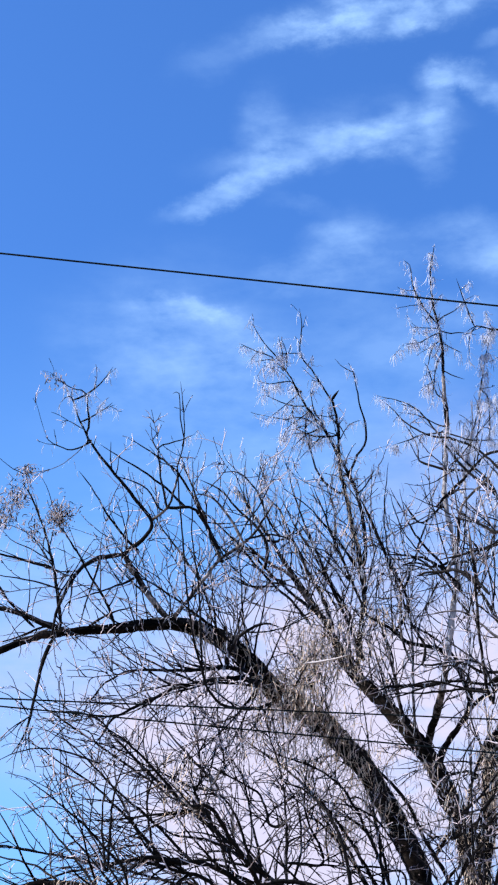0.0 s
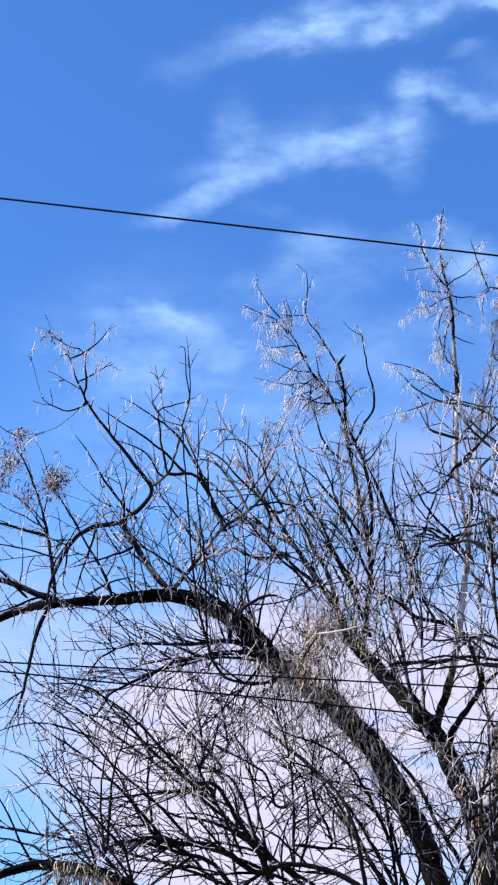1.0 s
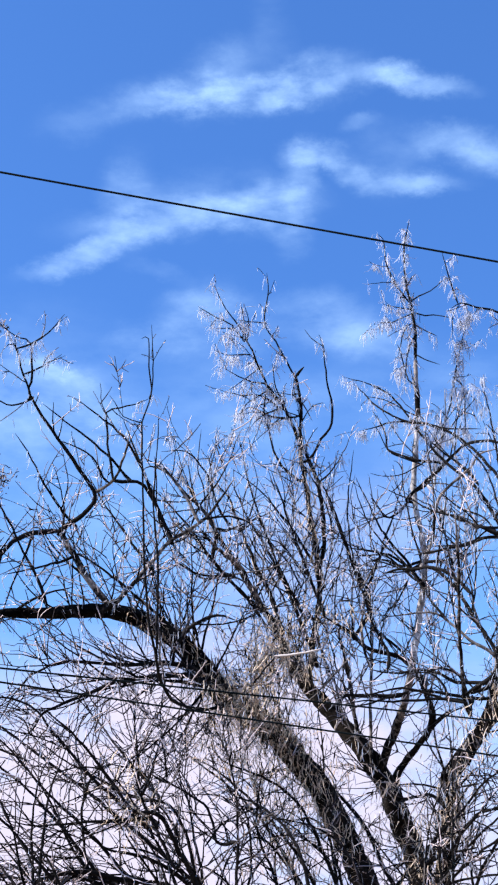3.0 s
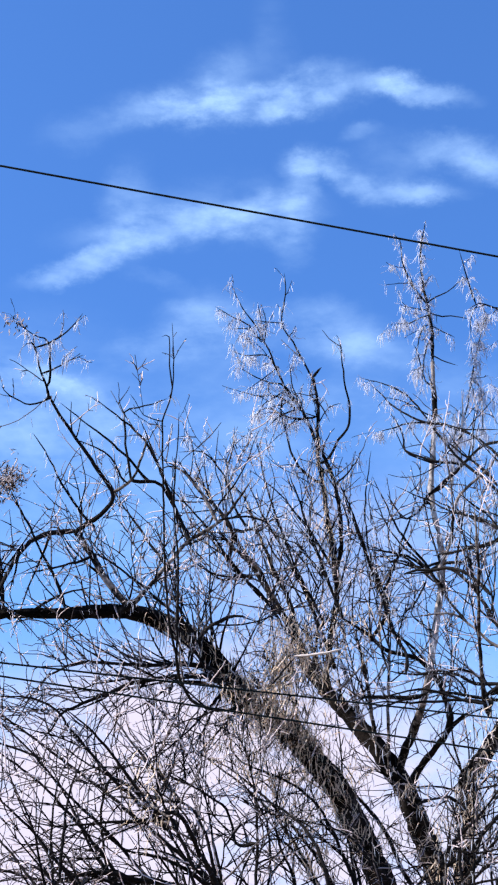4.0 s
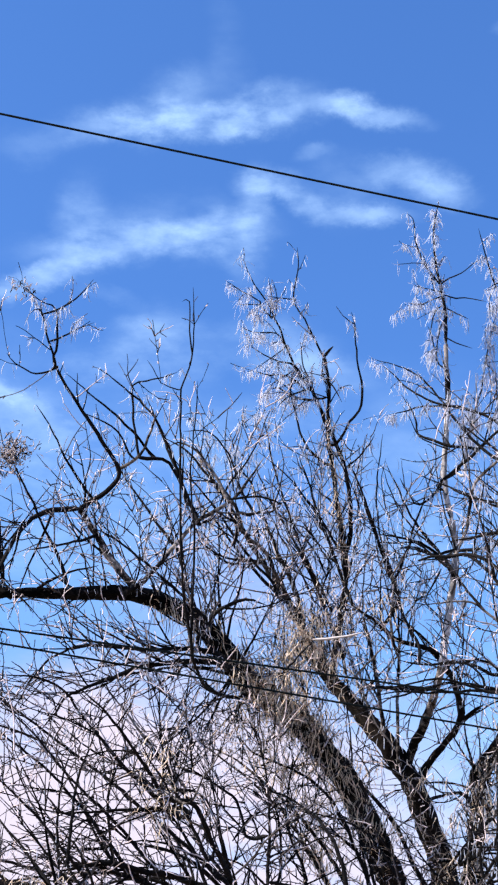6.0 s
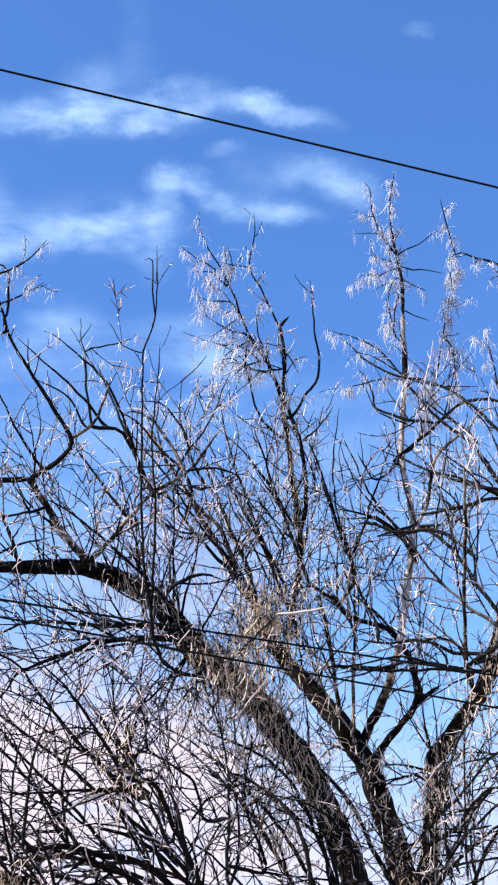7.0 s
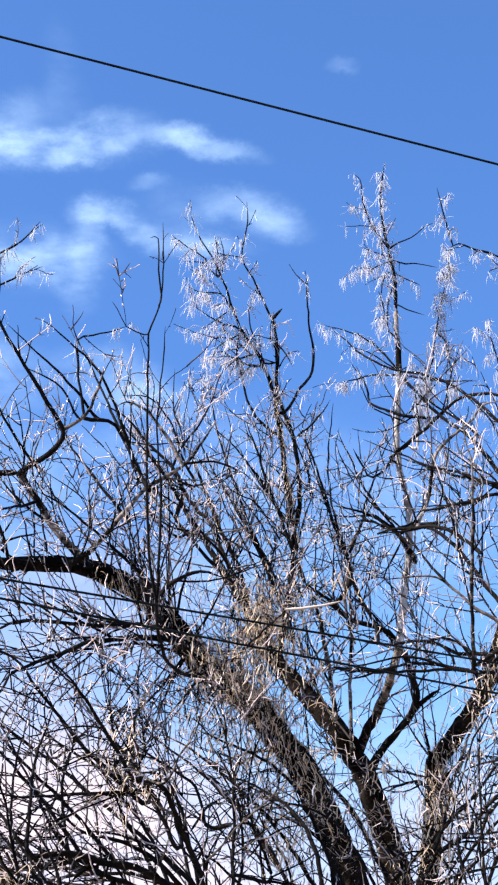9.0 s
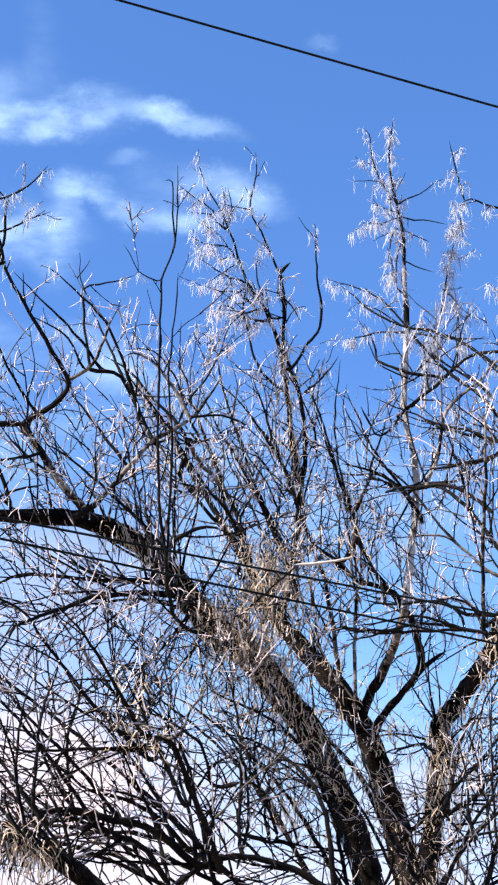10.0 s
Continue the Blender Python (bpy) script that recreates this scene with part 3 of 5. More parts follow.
limb([(1.22, 11.14, 5.12), (1.26, 11.30, 5.31), (1.18, 11.28, 5.45), (1.08, 11.25, 5.75), (1.01, 11.21, 6.05), (1.00, 11.19, 6.27), (1.02, 11.16, 6.51), (1.04, 11.15, 6.65)], 0.0110, 0.0036, shoots=1, pods=1.1)
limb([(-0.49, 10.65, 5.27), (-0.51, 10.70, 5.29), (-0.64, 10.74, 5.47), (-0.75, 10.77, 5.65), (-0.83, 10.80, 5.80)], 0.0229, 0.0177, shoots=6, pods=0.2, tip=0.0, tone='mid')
limb([(-0.83, 10.80, 5.80), (-0.99, 10.76, 5.76), (-1.10, 10.73, 5.68), (-1.19, 10.69, 5.53), (-1.25, 10.65, 5.35), (-1.28, 10.60, 5.13)], 0.0177, 0.0084, shoots=5, pods=0.7)
limb([(-0.82, 10.80, 5.77), (-0.83, 10.75, 5.78), (-0.70, 10.66, 5.85), (-0.63, 10.59, 5.95), (-0.73, 10.50, 6.06), (-0.82, 10.42, 6.16), (-0.94, 10.31, 6.28), (-1.05, 10.21, 6.40), (-1.04, 10.15, 6.49), (-1.06, 10.05, 6.65), (-1.16, 9.99, 6.67), (-1.29, 9.90, 6.74)], 0.0176, 0.0034, shoots=4, pods=0.4, start=0.3, reach=0.6)
limb([(-0.64, 10.58, 5.96), (-0.63, 10.60, 5.98), (-0.58, 10.57, 6.00), (-0.52, 10.53, 6.04), (-0.48, 10.48, 6.12), (-0.46, 10.44, 6.20), (-0.45, 10.40, 6.26)], 0.0124, 0.0057, shoots=3, tone='mid')
limb([(-0.53, 10.55, 6.05), (-0.51, 10.65, 6.08), (-0.38, 10.68, 6.10), (-0.30, 10.71, 6.04), (-0.22, 10.76, 5.91), (-0.14, 10.80, 5.78)], 0.0125, 0.0087, shoots=5, pods=0.7)
limb([(-1.06, 10.18, 6.35), (-1.04, 10.15, 6.36), (-1.09, 10.06, 6.45), (-1.15, 9.94, 6.58), (-1.21, 9.90, 6.51)], 0.0085, 0.0030, shoots=4, pods=1.4, reach=0.55, lift=0.0)
limb([(-1.14, 9.96, 6.56), (-1.06, 9.95, 6.59), (-0.96, 9.93, 6.66), (-0.87, 9.90, 6.78)], 0.0068, 0.0031, shoots=4, pods=1.4, reach=0.55, lift=0.0)
limb([(-1.09, 10.06, 6.45), (-1.03, 10.05, 6.47), (-0.95, 9.98, 6.49), (-0.85, 9.90, 6.50)], 0.0068, 0.0030, shoots=4, pods=1.4, reach=0.55, lift=0.0)
limb([(-1.04, 10.22, 6.39), (-1.03, 10.20, 6.37), (-1.14, 10.13, 6.28), (-1.26, 10.05, 6.29), (-1.31, 10.00, 6.32)], 0.0069, 0.0030, shoots=5, pods=0.7)
limb([(-0.56, 10.87, 5.32), (-0.50, 10.65, 5.27), (-0.38, 10.66, 5.42), (-0.28, 10.67, 5.57), (-0.17, 10.67, 5.71), (-0.07, 10.68, 5.79), (0.05, 10.69, 5.90), (0.14, 10.69, 6.04), (0.22, 10.70, 6.18)], 0.0171, 0.0075, shoots=5, tone='mid')
limb([(-0.26, 9.90, 4.69), (-0.31, 9.82, 4.85), (-0.34, 9.72, 5.03), (-0.38, 9.54, 5.40), (-0.40, 9.40, 5.66), (-0.41, 9.34, 5.80), (-0.37, 9.27, 5.92), (-0.37, 9.19, 6.09), (-0.39, 9.10, 6.26)], 0.0075, 0.0033, shoots=1, reach=0.35)
limb([(-0.37, 9.28, 5.91), (-0.38, 9.25, 5.90), (-0.37, 9.24, 5.95), (-0.39, 9.20, 6.06), (-0.40, 9.16, 6.21), (-0.44, 9.15, 6.20)], 0.0049, 0.0029, shoots=0)
limb([(-0.26, 9.90, 4.69), (-0.27, 9.81, 4.91), (-0.28, 9.70, 5.16), (-0.32, 9.59, 5.43), (-0.32, 9.47, 5.71), (-0.32, 9.40, 5.89)], 0.0071, 0.0033, shoots=1, reach=0.35)
limb([(0.15, 11.30, 6.10), (0.25, 11.40, 6.15), (0.15, 11.34, 6.33), (0.08, 11.29, 6.50), (-0.06, 11.24, 6.61), (-0.22, 11.20, 6.58)], 0.0114, 0.0034, shoots=6, pods=0.9)
limb([(-0.53, 10.54, 6.03), (-0.53, 10.55, 6.05), (-0.56, 10.51, 6.18), (-0.58, 10.47, 6.32), (-0.59, 10.43, 6.43), (-0.51, 10.41, 6.46), (-0.41, 10.37, 6.47), (-0.34, 10.35, 6.50)], 0.0093, 0.0035, shoots=3, pods=1.2, reach=0.4, lift=0.0, start=0.4)
limb([(-0.21, 10.73, 5.86), (-0.22, 10.75, 5.86), (-0.29, 10.66, 6.02), (-0.38, 10.56, 6.18), (-0.46, 10.49, 6.28), (-0.55, 10.44, 6.34), (-0.67, 10.37, 6.40), (-0.80, 10.30, 6.45)], 0.0132, 0.0034, shoots=2.2, pods=0.9)
limb([(-0.41, 10.68, 6.10), (-0.44, 10.75, 6.16), (-0.54, 10.66, 6.23), (-0.64, 10.57, 6.28), (-0.74, 10.50, 6.32), (-0.87, 10.39, 6.36), (-0.98, 10.30, 6.40)], 0.0111, 0.0028, shoots=2.2, pods=0.9)
limb([(-0.87, 10.75, 5.27), (-0.91, 10.69, 5.38), (-1.01, 10.60, 5.53), (-1.12, 10.50, 5.70), (-1.23, 10.40, 5.86)], 0.0114, 0.0043, shoots=3, pods=0.8)
limb([(1.79, 10.51, 5.78), (1.84, 10.60, 5.89), (1.72, 10.71, 6.22), (1.56, 10.79, 6.42), (1.43, 10.88, 6.66), (1.30, 10.96, 6.92), (1.18, 11.02, 7.06), (0.96, 11.10, 7.17)], 0.0137, 0.0036, shoots=5, pods=1.3, reach=0.5, lift=-0.02)
limb([(1.81, 10.62, 5.95), (1.84, 10.40, 6.03), (1.71, 10.55, 6.37), (1.58, 10.65, 6.54), (1.44, 10.73, 6.65), (1.30, 10.81, 6.71), (1.17, 10.89, 6.83), (1.02, 11.00, 7.06)], 0.0130, 0.0049, shoots=5, pods=1.3, reach=0.5, lift=-0.02)
limb([(1.59, 10.68, 4.84), (1.75, 10.50, 4.96), (1.67, 10.61, 5.26), (1.57, 10.72, 5.52), (1.45, 10.79, 5.68), (1.33, 10.84, 5.68), (1.20, 10.90, 5.68)], 0.0154, 0.0082, shoots=5, pods=1.1, key='armX')
limb([(1.45, 11.24, 6.33), (1.39, 11.20, 6.34), (1.48, 11.08, 6.40), (1.60, 10.93, 6.48), (1.68, 10.81, 6.54), (1.78, 10.71, 6.54), (1.88, 10.61, 6.48), (1.97, 10.50, 6.37)], 0.0117, 0.0084, shoots=5, pods=0.7)
limb([(1.65, 10.80, 4.83), (1.63, 10.75, 4.74), (1.59, 10.70, 4.82), (1.54, 10.54, 5.06), (1.51, 10.39, 5.31), (1.48, 10.24, 5.54), (1.44, 10.10, 5.75)], 0.0117, 0.0077, shoots=4, tone='mid', pods=0.3)
limb([(1.38, 10.82, 5.68), (1.42, 10.90, 5.77), (1.46, 10.85, 5.87), (1.47, 10.77, 6.01), (1.48, 10.73, 6.10), (1.52, 10.70, 6.16), (1.60, 10.64, 6.23), (1.68, 10.59, 6.29), (1.72, 10.55, 6.36), (1.83, 10.50, 6.38)], 0.0132, 0.0061, shoots=4, tone='mid', pods=0.6)
limb([(1.70, 10.50, 5.84), (1.83, 10.50, 5.78), (1.70, 10.55, 5.79), (1.61, 10.59, 5.76), (1.48, 10.64, 5.74), (1.32, 10.70, 5.72)], 0.0135, 0.0068, shoots=5, pods=1.1)
limb([(1.64, 10.50, 7.41), (1.60, 10.49, 7.36), (1.58, 10.47, 7.26), (1.57, 10.45, 7.15)], 0.0049, 0.0025, shoots=6, pods=0.9, reach=0.45, lift=-0.05, thin=0.8)
limb([(2.01, 10.55, 6.77), (2.16, 10.51, 7.02), (2.14, 10.48, 7.25), (2.01, 10.46, 7.33), (1.90, 10.45, 7.34), (1.72, 10.42, 7.35), (1.63, 10.41, 7.37), (1.55, 10.40, 7.31)], 0.0129, 0.0057, shoots=8, pods=1.4, reach=0.55, lift=0.0)
limb([(1.46, 11.30, 6.42), (1.50, 11.35, 6.48), (1.56, 11.34, 6.52), (1.61, 11.31, 6.63), (1.64, 11.29, 6.74), (1.69, 11.25, 6.96), (1.72, 11.22, 7.07), (1.75, 11.19, 7.26), (1.78, 11.16, 7.43), (1.82, 11.12, 7.61), (1.85, 11.10, 7.73)], 0.0086, 0.0034, shoots=15, start=0.15, pods=3.8, reach=0.45, lift=-0.05, thin=0.8, single=13)
limb([(1.56, 11.34, 6.52), (1.60, 11.30, 6.48), (1.61, 11.26, 6.64), (1.67, 11.20, 6.93), (1.67, 11.15, 7.16)], 0.0106, 0.0040, shoots=9, pods=2.8, reach=0.5, lift=-0.05, thin=0.8, tone='pale', single=13)
limb([(1.75, 11.19, 7.27), (1.75, 11.20, 7.27), (1.80, 11.16, 7.17), (1.79, 11.11, 6.97), (1.77, 11.05, 6.77)], 0.0066, 0.0028, shoots=9, pods=2.2, reach=0.5, lift=-0.05, thin=0.8, single=13)
limb([(1.43, 11.05, 7.75), (1.37, 11.03, 7.82), (1.32, 11.02, 7.89), (1.29, 11.00, 7.95), (1.26, 10.99, 8.05), (1.25, 10.97, 8.13), (1.24, 10.96, 8.20), (1.20, 10.95, 8.23)], 0.0075, 0.0027, shoots=6, pods=2.2, reach=0.45, lift=-0.05, thin=0.8, single=13)
limb([(1.44, 11.09, 7.76), (1.43, 11.05, 7.75), (1.49, 11.03, 7.80), (1.57, 11.00, 7.83), (1.64, 10.97, 7.89), (1.71, 10.95, 7.93)], 0.0064, 0.0026, shoots=6, pods=2.2, reach=0.45, lift=-0.05, thin=0.8, single=13)
limb([(1.63, 10.50, 7.41), (1.58, 10.45, 7.52), (1.54, 10.40, 7.61), (1.50, 10.35, 7.72)], 0.0070, 0.0025, shoots=6, pods=0.9, reach=0.45, lift=-0.05, thin=0.8)
limb([(0.13, 11.07, 5.00), (0.09, 10.90, 4.91), (-0.01, 10.86, 4.94), (-0.25, 10.77, 4.89), (-0.45, 10.69, 4.82), (-0.61, 10.62, 4.72), (-0.82, 10.52, 4.58), (-0.90, 10.47, 4.46), (-0.99, 10.40, 4.29)], 0.0218, 0.0048, shoots=15, pods=0.12, thin=1.0)
limb([(0.02, 10.87, 4.93), (0.04, 10.90, 4.99), (-0.15, 10.90, 5.03), (-0.41, 10.90, 5.00), (-0.71, 10.90, 5.01), (-0.90, 10.90, 4.94), (-1.02, 10.90, 4.81), (-1.09, 10.90, 4.66), (-1.15, 10.90, 4.56)], 0.0157, 0.0039, shoots=15, pods=0.12, thin=1.0)
limb([(0.10, 10.60, 3.51), (0.12, 10.50, 3.47), (0.02, 10.35, 3.61), (-0.09, 10.21, 3.74), (-0.21, 10.04, 3.89), (-0.35, 9.94, 3.88), (-0.50, 9.77, 4.02), (-0.64, 9.60, 4.13), (-0.73, 9.51, 4.18), (-0.84, 9.40, 4.23)], 0.0181, 0.0051, shoots=6.5, pods=0.12, thin=0.65)
limb([(-0.39, 9.90, 3.92), (-0.27, 9.70, 3.79), (-0.21, 9.66, 3.90), (-0.15, 9.63, 3.99), (-0.13, 9.60, 4.07)], 0.0075, 0.0035, shoots=4, tone='mid', pods=0.12, thin=0.75)
limb([(0.15, 10.60, 3.54), (0.04, 10.60, 3.51), (-0.14, 10.51, 3.60), (-0.28, 10.44, 3.64), (-0.42, 10.38, 3.63), (-0.53, 10.33, 3.65), (-0.66, 10.27, 3.63), (-0.82, 10.20, 3.57)], 0.0205, 0.0107, shoots=6.5, pods=0.12, thin=0.65)
limb([(0.17, 10.60, 3.55), (0.12, 11.00, 3.67), (-0.07, 10.90, 3.80), (-0.25, 10.83, 3.86), (-0.45, 10.75, 3.88), (-0.60, 10.68, 3.96), (-0.75, 10.60, 4.05)], 0.0169, 0.0046, shoots=6.5, pods=0.12, thin=0.65)
limb([(-0.50, 9.90, 3.15), (-0.62, 9.87, 3.26), (-0.73, 9.84, 3.32), (-0.84, 9.82, 3.36), (-1.00, 9.79, 3.37), (-1.22, 9.75, 3.37), (-1.46, 9.70, 3.28)], 0.0452, 0.0215, shoots=10, straw_on=1.4, pods=0.12, thin=0.75)
limb([(0.80, 10.60, 3.27), (0.60, 10.60, 3.46), (0.38, 10.60, 3.54), (0.17, 10.60, 3.55), (-0.02, 10.60, 3.45), (-0.12, 10.60, 3.33)], 0.0202, 0.0110, shoots=6, pods=0.12, thin=0.75)
limb([(-1.17, 10.75, 5.21), (-1.43, 10.73, 5.32), (-1.59, 10.72, 5.37), (-1.89, 10.70, 5.43)], 0.0256, 0.0128, shoots=5, pods=0.7)
limb([(-1.27, 10.70, 5.17), (-1.33, 10.68, 5.01), (-1.37, 10.65, 4.74), (-1.42, 10.62, 4.48), (-1.49, 10.60, 4.36)], 0.0159, 0.0061, shoots=5, pods=0.7)
limb([(-1.23, 10.75, 5.27), (-1.27, 10.71, 5.53), (-1.35, 10.66, 5.87), (-1.45, 10.62, 6.13), (-1.53, 10.60, 6.25)], 0.0144, 0.0050, shoots=8, pods=1.5)
limb([(-1.29, 10.70, 5.66), (-1.42, 10.67, 5.69), (-1.57, 10.64, 5.72), (-1.75, 10.60, 5.76)], 0.0117, 0.0054, shoots=5, pods=0.7)
limb([(0.38, 10.03, 4.78), (0.49, 9.99, 4.78), (0.63, 9.93, 4.80)], 0.0077, 0.0051, shoots=0, tone='bare')
limb([(0.29, 11.10, 4.84), (0.34, 10.55, 4.82), (0.39, 10.03, 4.78)], 0.0077, 0.0047, shoots=0)
limb([(-0.12, 10.90, 5.02), (-0.11, 10.80, 5.10), (0.00, 10.76, 5.23), (0.13, 10.73, 5.28), (0.24, 10.70, 5.24)], 0.0172, 0.0057, shoots=5, pods=0.7)
limb([(1.58, 11.51, 4.42), (1.61, 11.60, 4.47), (1.53, 11.53, 4.48), (1.40, 11.42, 4.42), (1.26, 11.30, 4.33)], 0.0132, 0.0058, shoots=5, pods=0.7)
limb([(1.12, 11.80, 4.90), (1.12, 11.70, 4.90), (1.08, 11.63, 5.14), (1.03, 11.56, 5.34), (0.97, 11.50, 5.54)], 0.0156, 0.0094, shoots=4, tone='mid', pods=1.1)
limb([(1.25, 11.80, 4.73), (1.21, 11.70, 4.70), (1.20, 11.64, 5.00), (1.20, 11.56, 5.35), (1.19, 11.50, 5.63)], 0.0130, 0.0070, shoots=4, tone='mid', pods=1.1)
limb([(1.76, 10.81, 4.95), (1.79, 10.90, 4.90), (1.57, 10.95, 4.93), (1.36, 11.00, 4.96), (1.15, 11.06, 4.91), (0.97, 11.10, 4.87)], 0.0120, 0.0053, shoots=6, pods=1.1)
limb([(1.63, 10.82, 4.89), (1.78, 10.80, 4.95), (1.59, 10.91, 5.00), (1.43, 11.02, 5.11), (1.25, 11.12, 5.11), (1.11, 11.20, 5.16)], 0.0127, 0.0060, shoots=5, pods=1.0)
limb([(1.69, 10.92, 4.92), (1.65, 10.80, 4.83), (1.60, 10.86, 5.02), (1.49, 10.91, 5.08), (1.38, 10.95, 5.03), (1.30, 11.00, 4.93)], 0.0126, 0.0044, shoots=5, pods=1.0)
limb([(1.77, 10.80, 4.95), (1.82, 10.80, 5.12), (1.67, 10.80, 5.22), (1.55, 10.80, 5.33), (1.42, 10.80, 5.39), (1.16, 10.80, 5.35)], 0.0129, 0.0044, shoots=4, tone='mid', pods=1.1)
limb([(1.37, 10.80, 3.98), (1.42, 11.00, 3.93), (1.47, 10.92, 4.20), (1.53, 10.86, 4.39), (1.62, 10.80, 4.61)], 0.0121, 0.0070, shoots=3, tone='mid')
limb([(1.37, 11.30, 3.64), (1.22, 11.34, 3.94), (1.11, 11.36, 4.19), (1.01, 11.38, 4.34), (0.89, 11.40, 4.47)], 0.0153, 0.0107, shoots=3)
limb([(1.37, 10.80, 3.98), (1.32, 10.80, 3.86), (1.47, 10.70, 3.95), (1.59, 10.58, 4.10), (1.71, 10.50, 4.14), (1.83, 10.40, 4.26)], 0.0148, 0.0049, shoots=10, pods=0.12, thin=0.75)
limb([(1.26, 11.33, 3.85), (1.37, 10.80, 3.98), (1.55, 10.72, 4.17), (1.69, 10.65, 4.33), (1.84, 10.60, 4.41)], 0.0124, 0.0050, shoots=10, pods=0.12, thin=0.75)
limb([(-0.76, 10.70, 5.82), (-0.73, 10.75, 5.81), (-0.83, 10.70, 5.90), (-0.94, 10.63, 6.03), (-1.05, 10.55, 6.20), (-1.13, 10.50, 6.29)], 0.0105, 0.0038, shoots=2.2, pods=1.0)
limb([(-0.73, 10.75, 5.62), (-0.84, 10.62, 5.51), (-0.94, 10.51, 5.43), (-1.12, 10.30, 5.29)], 0.0104, 0.0037, shoots=5, pods=1.0)
limb([(-1.05, 10.70, 5.24), (-0.90, 10.60, 5.30), (-0.72, 10.50, 5.32)], 0.0103, 0.0037, shoots=5, pods=1.0)
limb([(-0.29, 10.67, 5.55), (-0.26, 10.70, 5.53), (-0.41, 10.73, 5.74), (-0.55, 10.77, 5.95), (-0.67, 10.80, 6.17)], 0.0104, 0.0039, shoots=2.2, pods=1.0)
limb([(-0.16, 10.67, 5.72), (-0.16, 10.70, 5.72), (-0.28, 10.78, 6.07), (-0.40, 10.85, 6.41), (-0.48, 10.90, 6.64)], 0.0124, 0.0041, shoots=2.2, pods=1.0)
limb([(0.15, 11.47, 5.95), (0.15, 11.30, 6.10), (-0.04, 11.30, 6.34), (-0.19, 11.30, 6.50), (-0.33, 11.30, 6.58)], 0.0141, 0.0048, shoots=5, pods=1.0)
limb([(0.23, 11.53, 5.89), (0.29, 11.30, 5.77), (0.19, 11.23, 5.75), (0.08, 11.15, 5.68), (-0.09, 11.00, 5.73)], 0.0124, 0.0045, shoots=5, pods=1.0)
limb([(-0.07, 10.79, 5.15), (-0.20, 10.70, 5.23), (-0.41, 10.62, 5.37), (-0.62, 10.55, 5.50), (-0.78, 10.50, 5.55)], 0.0114, 0.0043, shoots=5, pods=1.0)
limb([(0.82, 11.69, 5.39), (0.83, 11.50, 5.30), (0.65, 11.46, 5.74), (0.50, 11.44, 6.04), (0.37, 11.42, 6.26), (0.25, 11.40, 6.51)], 0.0155, 0.0051, shoots=6, pods=1.1)
limb([(0.72, 11.48, 5.55), (0.77, 11.50, 5.57), (0.56, 11.40, 5.94), (0.44, 11.32, 6.22), (0.35, 11.26, 6.47), (0.29, 11.20, 6.72)], 0.0125, 0.0045, shoots=6, pods=1.1)
limb([(0.86, 11.30, 5.53), (0.84, 11.30, 5.59), (0.68, 11.21, 5.95), (0.57, 11.15, 6.23), (0.49, 11.10, 6.44)], 0.0130, 0.0045, shoots=6, pods=1.1)
limb([(1.07, 11.46, 5.46), (1.17, 11.40, 5.65), (1.05, 11.27, 5.88), (0.96, 11.17, 6.06), (0.84, 11.05, 6.28), (0.77, 11.00, 6.37)], 0.0141, 0.0050, shoots=2.2, pods=1.1)
limb([(1.12, 11.35, 5.74), (1.12, 11.30, 5.72), (1.22, 11.30, 5.94), (1.26, 11.30, 6.10), (1.35, 11.30, 6.33)], 0.0111, 0.0046, shoots=2.2, pods=1.1)
limb([(1.51, 11.29, 5.75), (1.53, 11.30, 5.76), (1.32, 11.17, 5.89), (1.16, 11.09, 5.90), (0.96, 11.00, 5.88)], 0.0125, 0.0046, shoots=2.2, pods=1.1)
limb([(1.55, 11.47, 5.84), (1.53, 11.30, 5.72), (1.41, 11.25, 5.89), (1.26, 11.20, 6.04), (1.14, 11.15, 6.23), (1.04, 11.10, 6.43)], 0.0131, 0.0045, shoots=2.2, pods=1.1)
limb([(1.84, 10.60, 5.89), (1.70, 10.50, 5.84), (1.58, 10.84, 6.07), (1.52, 11.01, 6.20), (1.45, 11.20, 6.35)], 0.0117, 0.0051, shoots=5, pods=1.0)
limb([(1.40, 11.22, 5.84), (1.48, 11.10, 5.85), (1.60, 10.92, 5.80), (1.74, 10.70, 5.78)], 0.0124, 0.0044, shoots=5, pods=1.0)
limb([(-0.44, 10.37, 3.64), (-0.46, 10.40, 3.62), (-0.69, 10.28, 3.85), (-0.91, 10.18, 4.05), (-1.15, 10.08, 4.19), (-1.33, 10.00, 4.30)], 0.0108, 0.0037, shoots=6.5, pods=0.12, thin=0.65)
limb([(-0.24, 10.20, 3.91), (-0.25, 10.30, 3.89), (-0.56, 10.14, 4.10), (-0.78, 10.01, 4.30), (-0.88, 9.95, 4.39), (-1.00, 9.90, 4.43), (-1.22, 9.80, 4.40)], 0.0124, 0.0041, shoots=6.5, pods=0.12, thin=0.65)
limb([(-0.29, 10.44, 3.64), (-0.32, 10.50, 3.65), (-0.57, 10.41, 3.89), (-0.82, 10.33, 4.09), (-1.05, 10.25, 4.31), (-1.20, 10.20, 4.41)], 0.0109, 0.0037, shoots=6.5, pods=0.12, thin=0.65)
limb([(-0.74, 10.24, 3.60), (-0.71, 10.20, 3.55), (-0.95, 10.07, 3.78), (-1.13, 9.98, 3.92), (-1.31, 9.90, 4.04)], 0.0104, 0.0036, shoots=6.5, pods=0.12, thin=0.65)
